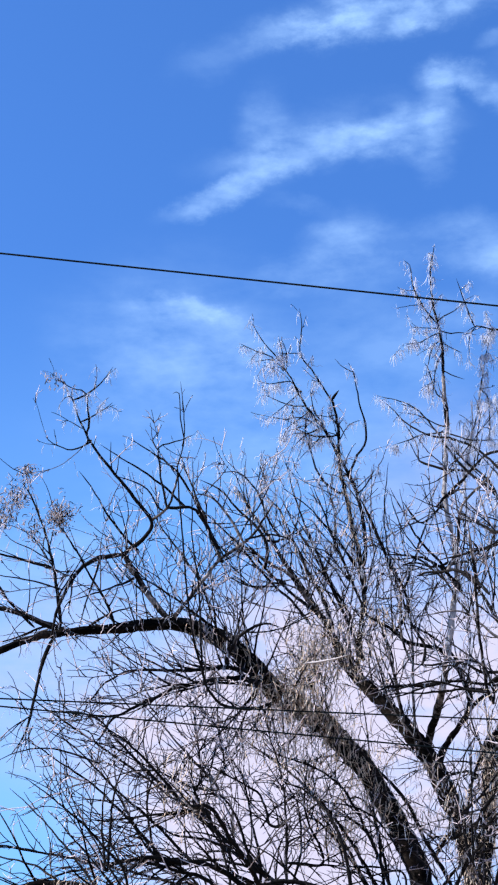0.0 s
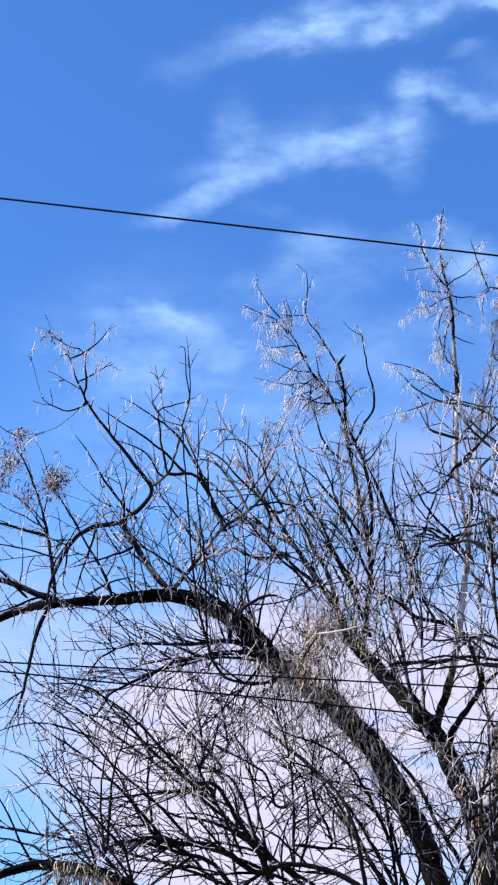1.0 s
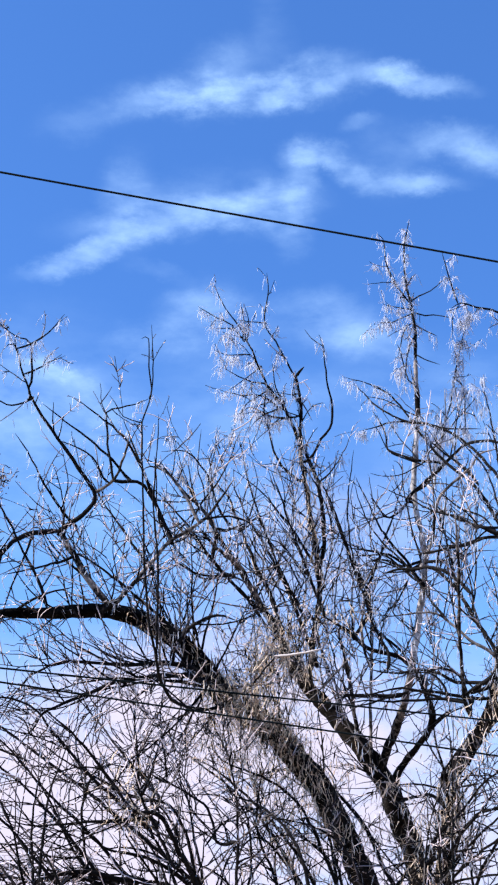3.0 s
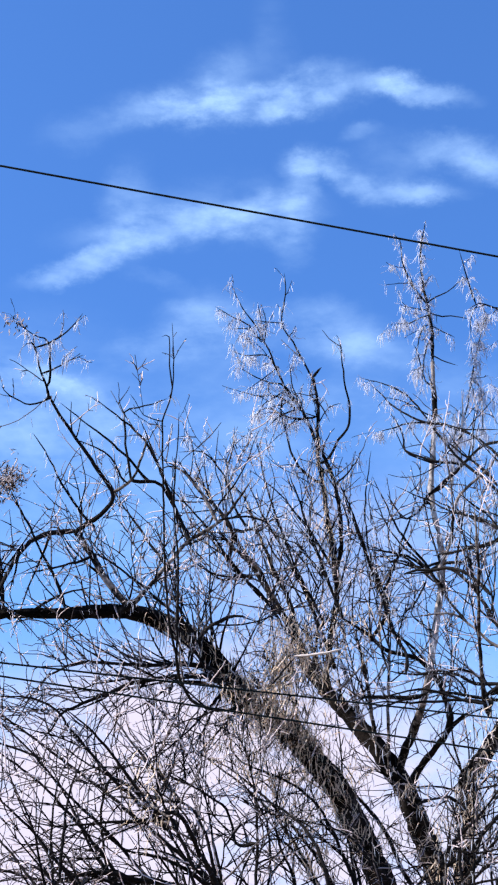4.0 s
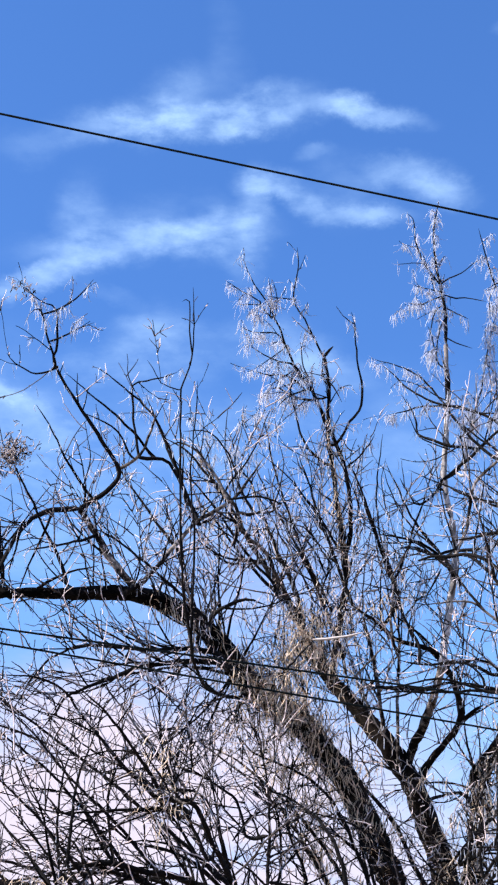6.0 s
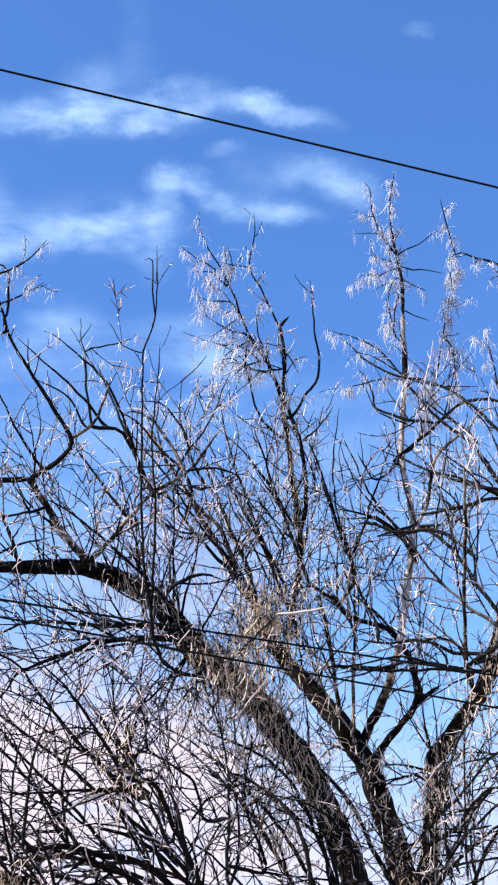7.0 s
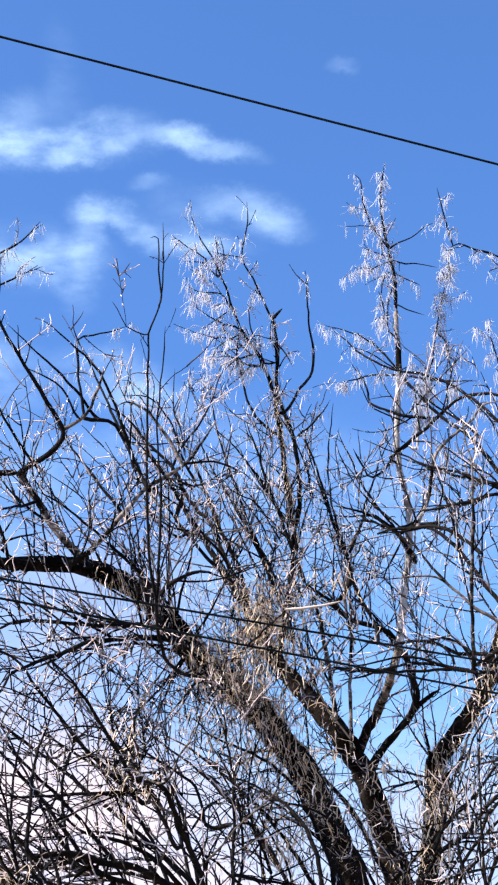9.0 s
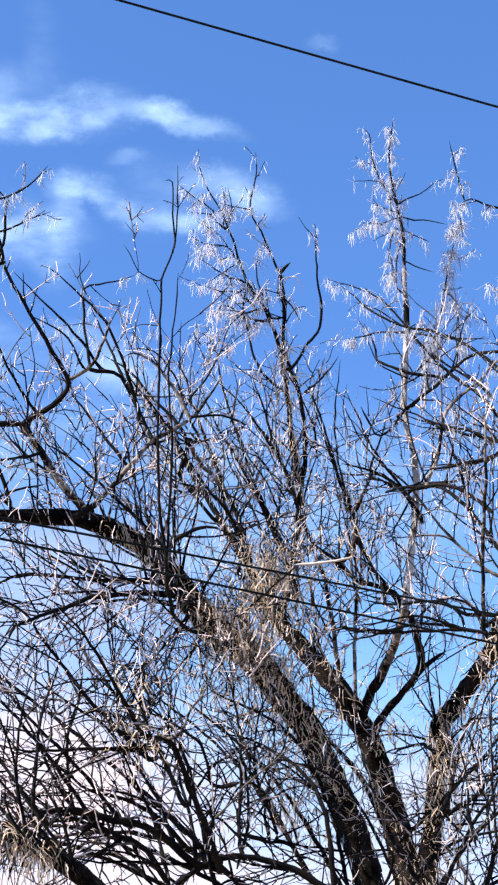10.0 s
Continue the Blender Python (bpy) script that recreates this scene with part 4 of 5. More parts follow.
limb([(-0.82, 10.20, 3.57), (-0.83, 10.20, 3.55), (-0.86, 10.15, 3.84), (-0.84, 10.12, 4.04), (-0.81, 10.10, 4.16)], 0.0104, 0.0037, shoots=6.5, pods=0.12, thin=0.65)
limb([(-0.22, 10.17, 3.85), (-0.24, 10.20, 3.91), (-0.55, 10.12, 3.86), (-0.84, 10.04, 3.81), (-0.98, 10.00, 3.82)], 0.0115, 0.0037, shoots=11, pods=0.12, thin=0.85)
limb([(-0.08, 10.23, 3.72), (-0.11, 10.20, 3.66), (-0.23, 10.16, 3.87), (-0.32, 10.13, 4.06), (-0.32, 10.10, 4.26)], 0.0121, 0.0037, shoots=11, pods=0.12, thin=0.85)
limb([(0.26, 10.60, 3.55), (0.26, 10.70, 3.69), (0.25, 10.61, 4.07), (0.19, 10.54, 4.36), (0.09, 10.50, 4.54)], 0.0111, 0.0039, shoots=11, pods=0.12, thin=0.85)
limb([(0.26, 10.70, 3.69), (0.50, 10.90, 3.74), (0.39, 10.86, 4.04), (0.40, 10.83, 4.29), (0.47, 10.80, 4.48)], 0.0115, 0.0040, shoots=11, pods=0.12, thin=0.85)
limb([(0.25, 10.65, 3.92), (0.16, 10.80, 3.95), (0.10, 10.77, 4.13), (-0.09, 10.73, 4.24), (-0.24, 10.70, 4.32)], 0.0114, 0.0039, shoots=11, pods=0.12, thin=0.85)
limb([(-0.47, 10.40, 3.63), (-0.53, 10.50, 3.63), (-0.60, 10.42, 3.92), (-0.57, 10.36, 4.15), (-0.42, 10.30, 4.32)], 0.0109, 0.0037, shoots=11, pods=0.12, thin=0.85)
limb([(0.30, 10.85, 7.26), (0.28, 10.90, 7.29), (0.19, 10.85, 7.33), (0.06, 10.80, 7.29)], 0.0063, 0.0023, shoots=7, pods=3.8, reach=0.6, lift=-0.03, thin=0.8, single=13)
limb([(0.19, 10.85, 7.33), (0.20, 10.80, 7.33), (0.07, 10.72, 7.34), (-0.04, 10.65, 7.36)], 0.0063, 0.0023, shoots=7, pods=3.8, reach=0.6, lift=-0.03, thin=0.8, single=13)
limb([(0.40, 11.04, 7.16), (0.33, 11.00, 7.23), (0.18, 10.92, 7.17), (0.07, 10.85, 7.17)], 0.0064, 0.0023, shoots=7, pods=3.8, reach=0.6, lift=-0.03, thin=0.8, single=13)
limb([(0.48, 11.10, 7.04), (0.44, 11.10, 7.08), (0.36, 11.06, 7.06), (0.26, 11.01, 7.07), (0.14, 10.95, 7.10)], 0.0076, 0.0023, shoots=7, pods=2.8, reach=0.6, lift=-0.03, thin=0.8, single=13)
limb([(0.54, 11.15, 6.92), (0.52, 11.15, 6.95), (0.41, 11.10, 6.99), (0.30, 11.05, 6.95), (0.17, 11.00, 6.94)], 0.0076, 0.0023, shoots=7, pods=2.8, reach=0.6, lift=-0.03, thin=0.8, single=13)
limb([(0.29, 10.83, 7.24), (0.27, 10.85, 7.25), (0.27, 10.80, 7.37), (0.24, 10.75, 7.48)], 0.0050, 0.0023, shoots=3, pods=0.8, reach=0.4)
limb([(0.29, 10.83, 7.24), (0.30, 10.85, 7.26), (0.30, 10.77, 7.35), (0.26, 10.70, 7.43)], 0.0050, 0.0023, shoots=3, pods=0.8, reach=0.4)
limb([(0.40, 10.73, 7.32), (0.40, 10.75, 7.33), (0.30, 10.73, 7.32), (0.20, 10.70, 7.31)], 0.0055, 0.0023, shoots=7, pods=3.8, reach=0.6, lift=-0.03, thin=0.8, single=13)
limb([(0.61, 11.12, 6.86), (0.59, 11.20, 6.88), (0.46, 11.16, 6.88), (0.37, 11.13, 6.91), (0.28, 11.10, 6.86)], 0.0105, 0.0031, shoots=7, pods=2.8, reach=0.6, lift=-0.03, thin=0.8, single=13)
limb([(0.66, 11.00, 6.96), (0.61, 10.95, 6.92), (0.68, 10.93, 6.84), (0.73, 10.90, 6.71)], 0.0069, 0.0031, shoots=2, pods=0.6, reach=0.4)
limb([(0.40, 10.97, 7.11), (0.41, 11.05, 7.18), (0.34, 11.02, 7.09), (0.26, 10.98, 7.00), (0.18, 10.95, 6.92)], 0.0056, 0.0023, shoots=7, pods=2.8, reach=0.6, lift=-0.03, thin=0.8, single=13)
limb([(0.48, 11.06, 7.01), (0.48, 11.10, 7.04), (0.41, 11.07, 6.97), (0.32, 11.04, 6.88), (0.26, 11.00, 6.75)], 0.0056, 0.0023, shoots=7, pods=2.8, reach=0.6, lift=-0.03, thin=0.8, single=13)
limb([(0.56, 11.10, 6.91), (0.55, 11.15, 6.92), (0.47, 11.12, 6.87), (0.40, 11.08, 6.80), (0.35, 11.05, 6.72)], 0.0077, 0.0031, shoots=7, pods=2.8, reach=0.6, lift=-0.03, thin=0.8, single=13)
limb([(-0.55, 10.55, 6.02), (-0.59, 10.50, 6.03), (-0.66, 10.46, 6.14), (-0.77, 10.43, 6.19), (-0.87, 10.40, 6.21)], 0.0080, 0.0028, shoots=2.2, pods=0.6)
limb([(-0.41, 9.33, 5.80), (-0.42, 9.40, 5.83), (-0.51, 9.36, 5.84), (-0.56, 9.32, 5.90), (-0.59, 9.30, 5.93)], 0.0037, 0.0018, shoots=1)
limb([(0.14, 11.07, 4.98), (0.11, 11.00, 4.92), (-0.15, 10.90, 4.92), (-0.46, 10.78, 4.82), (-0.73, 10.67, 4.71), (-0.90, 10.60, 4.70)], 0.0093, 0.0035, shoots=9, pods=0.5, thin=1.0, lift=0.0)
limb([(-0.33, 10.80, 4.19), (-0.17, 10.80, 4.18), (-0.32, 10.74, 4.34), (-0.44, 10.69, 4.46), (-0.59, 10.63, 4.62), (-0.68, 10.60, 4.70)], 0.0116, 0.0039, shoots=9, pods=0.5, thin=1.0, lift=0.0, tone='mid')
limb([(-0.28, 10.90, 4.28), (-0.33, 10.80, 4.19), (-0.52, 10.71, 4.26), (-0.68, 10.62, 4.31), (-0.90, 10.50, 4.42)], 0.0087, 0.0034, shoots=9, pods=0.5, thin=1.0, lift=0.0)
limb([(-0.23, 10.90, 4.31), (-0.28, 10.90, 4.28), (-0.30, 10.87, 4.45), (-0.34, 10.83, 4.68), (-0.40, 10.80, 4.83)], 0.0077, 0.0032, shoots=9, pods=0.5, thin=1.0, lift=0.0)
limb([(-0.22, 10.89, 4.35), (-0.13, 10.90, 4.32), (-0.15, 10.88, 4.46), (-0.18, 10.84, 4.71), (-0.15, 10.80, 4.94)], 0.0077, 0.0034, shoots=9, pods=0.5, thin=1.0, lift=0.0)
limb([(0.22, 11.10, 4.90), (0.17, 11.00, 4.80), (0.06, 10.91, 4.63), (-0.02, 10.85, 4.52), (-0.07, 10.80, 4.41)], 0.0092, 0.0032, shoots=9, pods=0.5, thin=1.0, lift=0.0, tone='mid')
limb([(-0.54, 10.70, 4.27), (-0.60, 10.80, 4.25), (-0.63, 10.77, 4.36), (-0.66, 10.74, 4.49), (-0.61, 10.70, 4.66)], 0.0074, 0.0031, shoots=9, pods=0.5, thin=1.0, lift=0.0)
limb([(-0.24, 10.77, 4.25), (-0.23, 10.90, 4.31), (-0.16, 10.85, 4.57), (-0.08, 10.83, 4.71), (0.01, 10.80, 4.83)], 0.0077, 0.0034, shoots=9, pods=0.5, thin=1.0, lift=0.0)
limb([(1.45, 11.23, 6.42), (1.46, 11.30, 6.42), (1.28, 11.20, 6.20), (1.18, 11.14, 6.26), (1.13, 11.10, 6.32)], 0.0116, 0.0051, shoots=5, pods=1.1)
limb([(1.58, 10.96, 6.47), (1.59, 11.00, 6.51), (1.41, 11.06, 6.56), (1.26, 11.11, 6.65), (1.26, 11.14, 6.74), (1.23, 11.17, 6.86), (1.18, 11.20, 6.98)], 0.0114, 0.0043, shoots=5, pods=0.7)
limb([(1.53, 11.35, 6.00), (1.53, 11.30, 5.96), (1.34, 11.17, 5.85), (1.23, 11.09, 5.85), (1.10, 11.00, 5.80)], 0.0132, 0.0050, shoots=5, pods=1.1)

# the finer branches that cross the middle of the crown
limb([(0.47, 11.20, 5.41), (0.35, 11.11, 5.54), (0.20, 11.03, 5.66), (0.08, 10.94, 5.77), (-0.03, 10.86, 5.88), (-0.14, 10.77, 5.96), (-0.29, 10.69, 6.08), (-0.36, 10.60, 6.12)], 0.0113, 0.0035, shoots=3.5, pods=0.7)
limb([(0.20, 11.00, 5.64), (0.03, 10.93, 5.62), (-0.09, 10.87, 5.65), (-0.17, 10.80, 5.68)], 0.0084, 0.0029, shoots=2, pods=0.4)
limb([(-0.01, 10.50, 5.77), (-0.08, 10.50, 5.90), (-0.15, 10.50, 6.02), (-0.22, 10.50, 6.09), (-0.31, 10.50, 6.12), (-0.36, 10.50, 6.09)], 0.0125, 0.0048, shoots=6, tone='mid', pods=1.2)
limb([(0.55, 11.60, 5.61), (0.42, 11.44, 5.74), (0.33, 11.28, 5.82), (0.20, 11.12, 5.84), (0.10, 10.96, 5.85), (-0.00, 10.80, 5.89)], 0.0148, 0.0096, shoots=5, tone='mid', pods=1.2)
limb([(-0.00, 10.60, 5.83), (0.12, 10.60, 5.86), (0.22, 10.60, 5.86), (0.30, 10.60, 5.83), (0.27, 10.60, 5.79), (0.22, 10.60, 5.75)], 0.0073, 0.0038, shoots=2, pods=0.4)
limb([(-0.05, 10.60, 5.79), (-0.00, 10.60, 5.93), (0.08, 10.60, 6.05), (0.16, 10.60, 6.21), (0.21, 10.60, 6.37), (0.25, 10.60, 6.47)], 0.0068, 0.0027, shoots=2, pods=0.4)
limb([(0.04, 10.70, 5.94), (0.03, 10.72, 6.09), (-0.01, 10.75, 6.25), (0.00, 10.78, 6.42), (0.01, 10.80, 6.55)], 0.0052, 0.0024, shoots=2, pods=0.4)
limb([(0.06, 10.80, 6.05), (0.07, 10.83, 6.26), (0.11, 10.87, 6.48), (0.12, 10.90, 6.64)], 0.0035, 0.0017, shoots=3.5, pods=0.7)
limb([(0.82, 11.40, 5.90), (0.70, 11.36, 6.09), (0.63, 11.32, 6.17), (0.51, 11.28, 6.30), (0.39, 11.24, 6.40), (0.24, 11.20, 6.49)], 0.0078, 0.0029, shoots=3.5, pods=0.7)
limb([(0.34, 11.10, 6.07), (0.38, 11.10, 6.21), (0.40, 11.10, 6.37), (0.36, 11.10, 6.53)], 0.0052, 0.0019, shoots=2, pods=0.4)
limb([(0.68, 11.20, 6.39), (0.53, 11.17, 6.46), (0.44, 11.13, 6.48), (0.33, 11.10, 6.55)], 0.0039, 0.0017, shoots=2, pods=0.4)
limb([(0.76, 11.40, 5.82), (0.68, 11.35, 5.91), (0.59, 11.30, 6.01), (0.47, 11.25, 6.03), (0.35, 11.20, 6.08)], 0.0063, 0.0029, shoots=3.5, pods=0.7)
limb([(0.87, 11.50, 5.75), (0.79, 11.43, 5.99), (0.67, 11.35, 6.11), (0.55, 11.28, 6.24), (0.45, 11.20, 6.30)], 0.0073, 0.0029, shoots=3.5, pods=0.7)
limb([(0.83, 11.40, 6.05), (0.78, 11.33, 6.18), (0.62, 11.27, 6.30), (0.52, 11.20, 6.29)], 0.0063, 0.0029, shoots=3.5, pods=0.7)
limb([(0.74, 11.50, 5.80), (0.64, 11.40, 5.93), (0.51, 11.30, 6.03), (0.39, 11.20, 6.20), (0.29, 11.10, 6.25)], 0.0063, 0.0029, shoots=3.5, pods=0.7)
limb([(0.68, 11.60, 5.66), (0.58, 11.50, 5.81), (0.45, 11.40, 5.97), (0.37, 11.30, 6.06), (0.21, 11.20, 6.25)], 0.0073, 0.0029, shoots=3.5, pods=0.7)
limb([(-0.28, 10.70, 5.62), (-0.37, 10.70, 5.79), (-0.49, 10.70, 5.91), (-0.58, 10.70, 5.98)], 0.0039, 0.0017, shoots=2, pods=0.4)
limb([(1.55, 10.80, 5.32), (1.46, 10.86, 5.48), (1.39, 10.91, 5.63), (1.32, 10.97, 5.78), (1.23, 11.03, 5.90), (1.14, 11.09, 6.05), (1.08, 11.14, 6.24), (1.04, 11.20, 6.46)], 0.0084, 0.0029, shoots=2, pods=0.4)
limb([(1.39, 11.00, 5.68), (1.30, 11.05, 5.79), (1.21, 11.10, 5.89), (1.11, 11.15, 5.90), (0.97, 11.20, 5.92)], 0.0084, 0.0038, shoots=2, pods=0.4)
limb([(1.61, 10.50, 5.40), (1.54, 10.59, 5.54), (1.43, 10.68, 5.64), (1.34, 10.77, 5.66), (1.25, 10.86, 5.69), (1.19, 10.95, 5.70)], 0.0122, 0.0074, shoots=2, pods=0.4, tip=0.2)
limb([(1.27, 10.95, 5.74), (1.18, 10.97, 5.78), (1.08, 11.00, 5.80)], 0.0063, 0.0029, shoots=1)
limb([(1.07, 11.20, 5.68), (1.15, 11.18, 5.82), (1.22, 11.15, 5.95), (1.29, 11.12, 6.08), (1.34, 11.10, 6.20)], 0.0063, 0.0029, shoots=2, tone='mid', pods=0.5)
limb([(1.17, 11.40, 5.22), (1.11, 11.35, 5.35), (1.09, 11.30, 5.49), (1.10, 11.25, 5.58), (1.11, 11.20, 5.69)], 0.0094, 0.0067, shoots=2, tone='mid', pods=0.5)
limb([(1.68, 10.50, 5.83), (1.60, 10.62, 5.95), (1.46, 10.75, 6.05), (1.35, 10.88, 6.18), (1.16, 11.00, 6.33)], 0.0094, 0.0029, shoots=2, pods=0.4)
limb([(1.44, 11.10, 6.17), (1.32, 11.10, 6.14), (1.21, 11.10, 6.18), (1.14, 11.10, 6.30)], 0.0039, 0.0017, shoots=1)
limb([(1.72, 10.60, 6.17), (1.68, 10.70, 6.32), (1.62, 10.80, 6.44), (1.52, 10.90, 6.59), (1.47, 11.00, 6.72)], 0.0094, 0.0048, shoots=2, pods=0.4)
limb([(1.68, 10.40, 5.72), (1.62, 10.60, 5.76), (1.57, 10.80, 5.84), (1.44, 11.00, 5.92)], 0.0073, 0.0038, shoots=2, pods=0.4)
limb([(1.34, 11.00, 5.68), (1.29, 11.03, 5.58), (1.25, 11.05, 5.49), (1.33, 11.07, 5.41), (1.43, 11.10, 5.37)], 0.0063, 0.0029, shoots=2, pods=0.4)
limb([(1.62, 11.80, 5.29), (1.49, 11.68, 5.38), (1.37, 11.55, 5.44), (1.24, 11.43, 5.48), (1.12, 11.30, 5.48)], 0.0115, 0.0057, shoots=2, pods=0.4)
limb([(0.76, 10.90, 4.90), (0.89, 10.83, 5.04), (1.02, 10.77, 5.20), (1.08, 10.70, 5.27)], 0.0063, 0.0029, shoots=2, tone='mid', pods=0.5)
limb([(1.52, 11.20, 6.59), (1.37, 11.18, 6.63), (1.27, 11.15, 6.66), (1.21, 11.12, 6.77), (1.16, 11.10, 6.84)], 0.0057, 0.0027, shoots=1)
limb([(1.45, 11.10, 6.87), (1.54, 10.97, 6.77), (1.62, 10.83, 6.68), (1.78, 10.70, 6.62)], 0.0063, 0.0038, shoots=3.5, pods=0.7)
limb([(1.48, 11.20, 6.61), (1.61, 11.10, 6.74), (1.74, 11.00, 6.89), (1.84, 10.90, 6.99)], 0.0063, 0.0029, shoots=3.5, pods=0.7)
limb([(0.92, 11.30, 6.06), (0.88, 11.23, 6.22), (0.79, 11.17, 6.39), (0.67, 11.10, 6.53)], 0.0063, 0.0029, shoots=2, pods=0.4)
limb([(1.09, 11.30, 5.73), (1.03, 11.25, 5.88), (0.97, 11.20, 6.02), (0.91, 11.15, 6.15), (0.84, 11.10, 6.30)], 0.0084, 0.0038, shoots=2, pods=0.4)
limb([(1.01, 11.00, 6.05), (0.99, 11.00, 6.24), (1.02, 11.00, 6.40)], 0.0035, 0.0017, shoots=3.5, pods=0.7)
limb([(1.44, 10.20, 4.39), (1.36, 10.24, 4.27), (1.33, 10.28, 4.16), (1.28, 10.32, 4.01), (1.25, 10.36, 3.83), (1.24, 10.40, 3.67)], 0.0052, 0.0038, shoots=2, tone='mid', pods=0.5)
limb([(1.40, 10.60, 3.66), (1.38, 10.60, 3.79), (1.38, 10.60, 3.98), (1.36, 10.60, 4.13), (1.34, 10.60, 4.21)], 0.0094, 0.0038, shoots=3.5, pods=0.7)
limb([(1.51, 10.80, 3.73), (1.47, 10.93, 3.94), (1.43, 11.07, 4.07), (1.43, 11.20, 4.23)], 0.0073, 0.0029, shoots=3.5, pods=0.7)
limb([(1.38, 10.30, 3.57), (1.38, 10.30, 3.76), (1.39, 10.30, 4.03), (1.41, 10.30, 4.35)], 0.0063, 0.0029, shoots=3.5, pods=0.7)
limb([(1.55, 10.30, 4.20), (1.48, 10.40, 4.21), (1.43, 10.50, 4.21), (1.37, 10.60, 4.18)], 0.0063, 0.0029, shoots=3.5, pods=0.7)
limb([(1.52, 10.30, 3.85), (1.44, 10.40, 3.85), (1.35, 10.50, 3.88), (1.29, 10.60, 3.90)], 0.0063, 0.0029, shoots=3.5, pods=0.7)
limb([(1.54, 10.30, 4.04), (1.47, 10.37, 3.95), (1.42, 10.43, 3.83), (1.39, 10.50, 3.65)], 0.0084, 0.0048, shoots=3.5, pods=0.7)
limb([(1.41, 11.90, 4.52), (1.45, 11.80, 4.53), (1.53, 11.70, 4.52)], 0.0063, 0.0029, shoots=1)
limb([(1.59, 11.50, 4.31), (1.46, 11.43, 4.46), (1.35, 11.37, 4.56), (1.26, 11.30, 4.59)], 0.0052, 0.0019, shoots=2, pods=0.4)
limb([(1.58, 10.60, 4.76), (1.44, 10.65, 4.80), (1.22, 10.70, 4.87), (1.01, 10.75, 4.83), (0.91, 10.80, 4.83)], 0.0094, 0.0038, shoots=2, pods=0.4)
limb([(1.59, 10.70, 4.81), (1.42, 10.75, 4.83), (1.18, 10.80, 4.82), (1.01, 10.85, 4.83), (0.90, 10.90, 4.82)], 0.0104, 0.0038, shoots=2, pods=0.4)
limb([(1.48, 10.70, 4.80), (1.48, 10.72, 4.89), (1.43, 10.75, 4.97), (1.35, 10.78, 5.00), (1.26, 10.80, 4.99)], 0.0084, 0.0029, shoots=2, pods=0.4)
limb([(-1.40, 10.70, 5.24), (-1.56, 10.67, 5.39), (-1.64, 10.63, 5.50), (-1.79, 10.60, 5.65)], 0.0104, 0.0038, shoots=2, pods=0.4)
limb([(-1.21, 10.60, 5.47), (-1.40, 10.57, 5.52), (-1.59, 10.53, 5.54), (-1.74, 10.50, 5.57)], 0.0073, 0.0029, shoots=2, pods=0.4)
limb([(0.22, 11.10, 4.88), (0.10, 10.80, 4.72), (-0.12, 10.35, 4.60), (-0.23, 10.02, 4.62), (-0.27, 9.88, 4.74)], 0.0113, 0.0083, shoots=3, tip=0.0)
limb([(1.78, 10.30, 5.97), (1.76, 10.30, 6.33), (1.73, 10.30, 6.55), (1.70, 10.30, 6.73)], 0.0080, 0.0030, shoots=7, pods=2.2, reach=0.5, lift=-0.03, thin=0.7)
limb([(1.81, 10.30, 6.12), (1.85, 10.30, 6.53), (1.85, 10.30, 6.87)], 0.0080, 0.0030, shoots=7, pods=2.2, reach=0.5, lift=-0.03, thin=0.7)
limb([(1.81, 10.40, 5.82), (1.74, 10.47, 6.21), (1.65, 10.53, 6.38), (1.58, 10.60, 6.52)], 0.0070, 0.0030, shoots=5, pods=1.0, reach=0.6)
limb([(1.84, 10.50, 5.74), (1.74, 10.60, 5.95), (1.61, 10.70, 6.06), (1.52, 10.80, 6.22)], 0.0070, 0.0030, shoots=5, pods=1.0, reach=0.6)
limb([(-0.09, 10.60, 3.41), (-0.24, 10.50, 3.55), (-0.44, 10.40, 3.59), (-0.66, 10.30, 3.63), (-0.84, 10.20, 3.59)], 0.0160, 0.0060, shoots=6, pods=0.12, thin=0.8)
limb([(0.12, 10.60, 3.42), (0.03, 10.50, 3.69), (-0.06, 10.40, 3.92), (-0.16, 10.30, 4.02), (-0.31, 10.20, 4.00)], 0.0140, 0.0050, shoots=6, pods=0.12, thin=0.8)
limb([(-0.80, 10.00, 3.54), (-0.80, 10.00, 3.68), (-0.78, 10.00, 3.95), (-0.70, 10.00, 4.24)], 0.0100, 0.0040, shoots=4, pods=0.12, thin=0.8)
limb([(-0.37, 10.50, 3.60), (-0.59, 10.43, 3.72), (-0.76, 10.37, 4.00), (-0.91, 10.30, 4.23)], 0.0100, 0.0040, shoots=6, pods=0.12, thin=0.8)
limb([(-0.04, 10.70, 3.62), (-0.16, 10.67, 3.87), (-0.36, 10.63, 4.11), (-0.50, 10.60, 4.23)], 0.0100, 0.0040, shoots=6, pods=0.12, thin=0.8)
limb([(0.30, 10.90, 3.58), (0.36, 10.90, 3.83), (0.34, 10.90, 4.11), (0.20, 10.90, 4.33)], 0.0090, 0.0040, shoots=6, pods=0.12, thin=0.8)
limb([(1.36, 11.30, 5.04), (1.24, 11.30, 5.02), (1.14, 11.30, 5.02), (1.00, 11.20, 4.98), (0.89, 11.10, 4.92)], 0.0170, 0.0070, shoots=3)
limb([(-0.84, 9.82, 3.36), (-1.02, 9.90, 3.60), (-1.25, 10.00, 3.86), (-1.42, 10.10, 4.02)], 0.0090, 0.0028, shoots=2, pods=0.12, thin=0.9)
limb([(-1.00, 9.79, 3.37), (-1.22, 9.90, 3.52), (-1.45, 10.02, 3.60), (-1.68, 10.10, 3.74)], 0.0090, 0.0028, shoots=2, pods=0.12, thin=0.9)
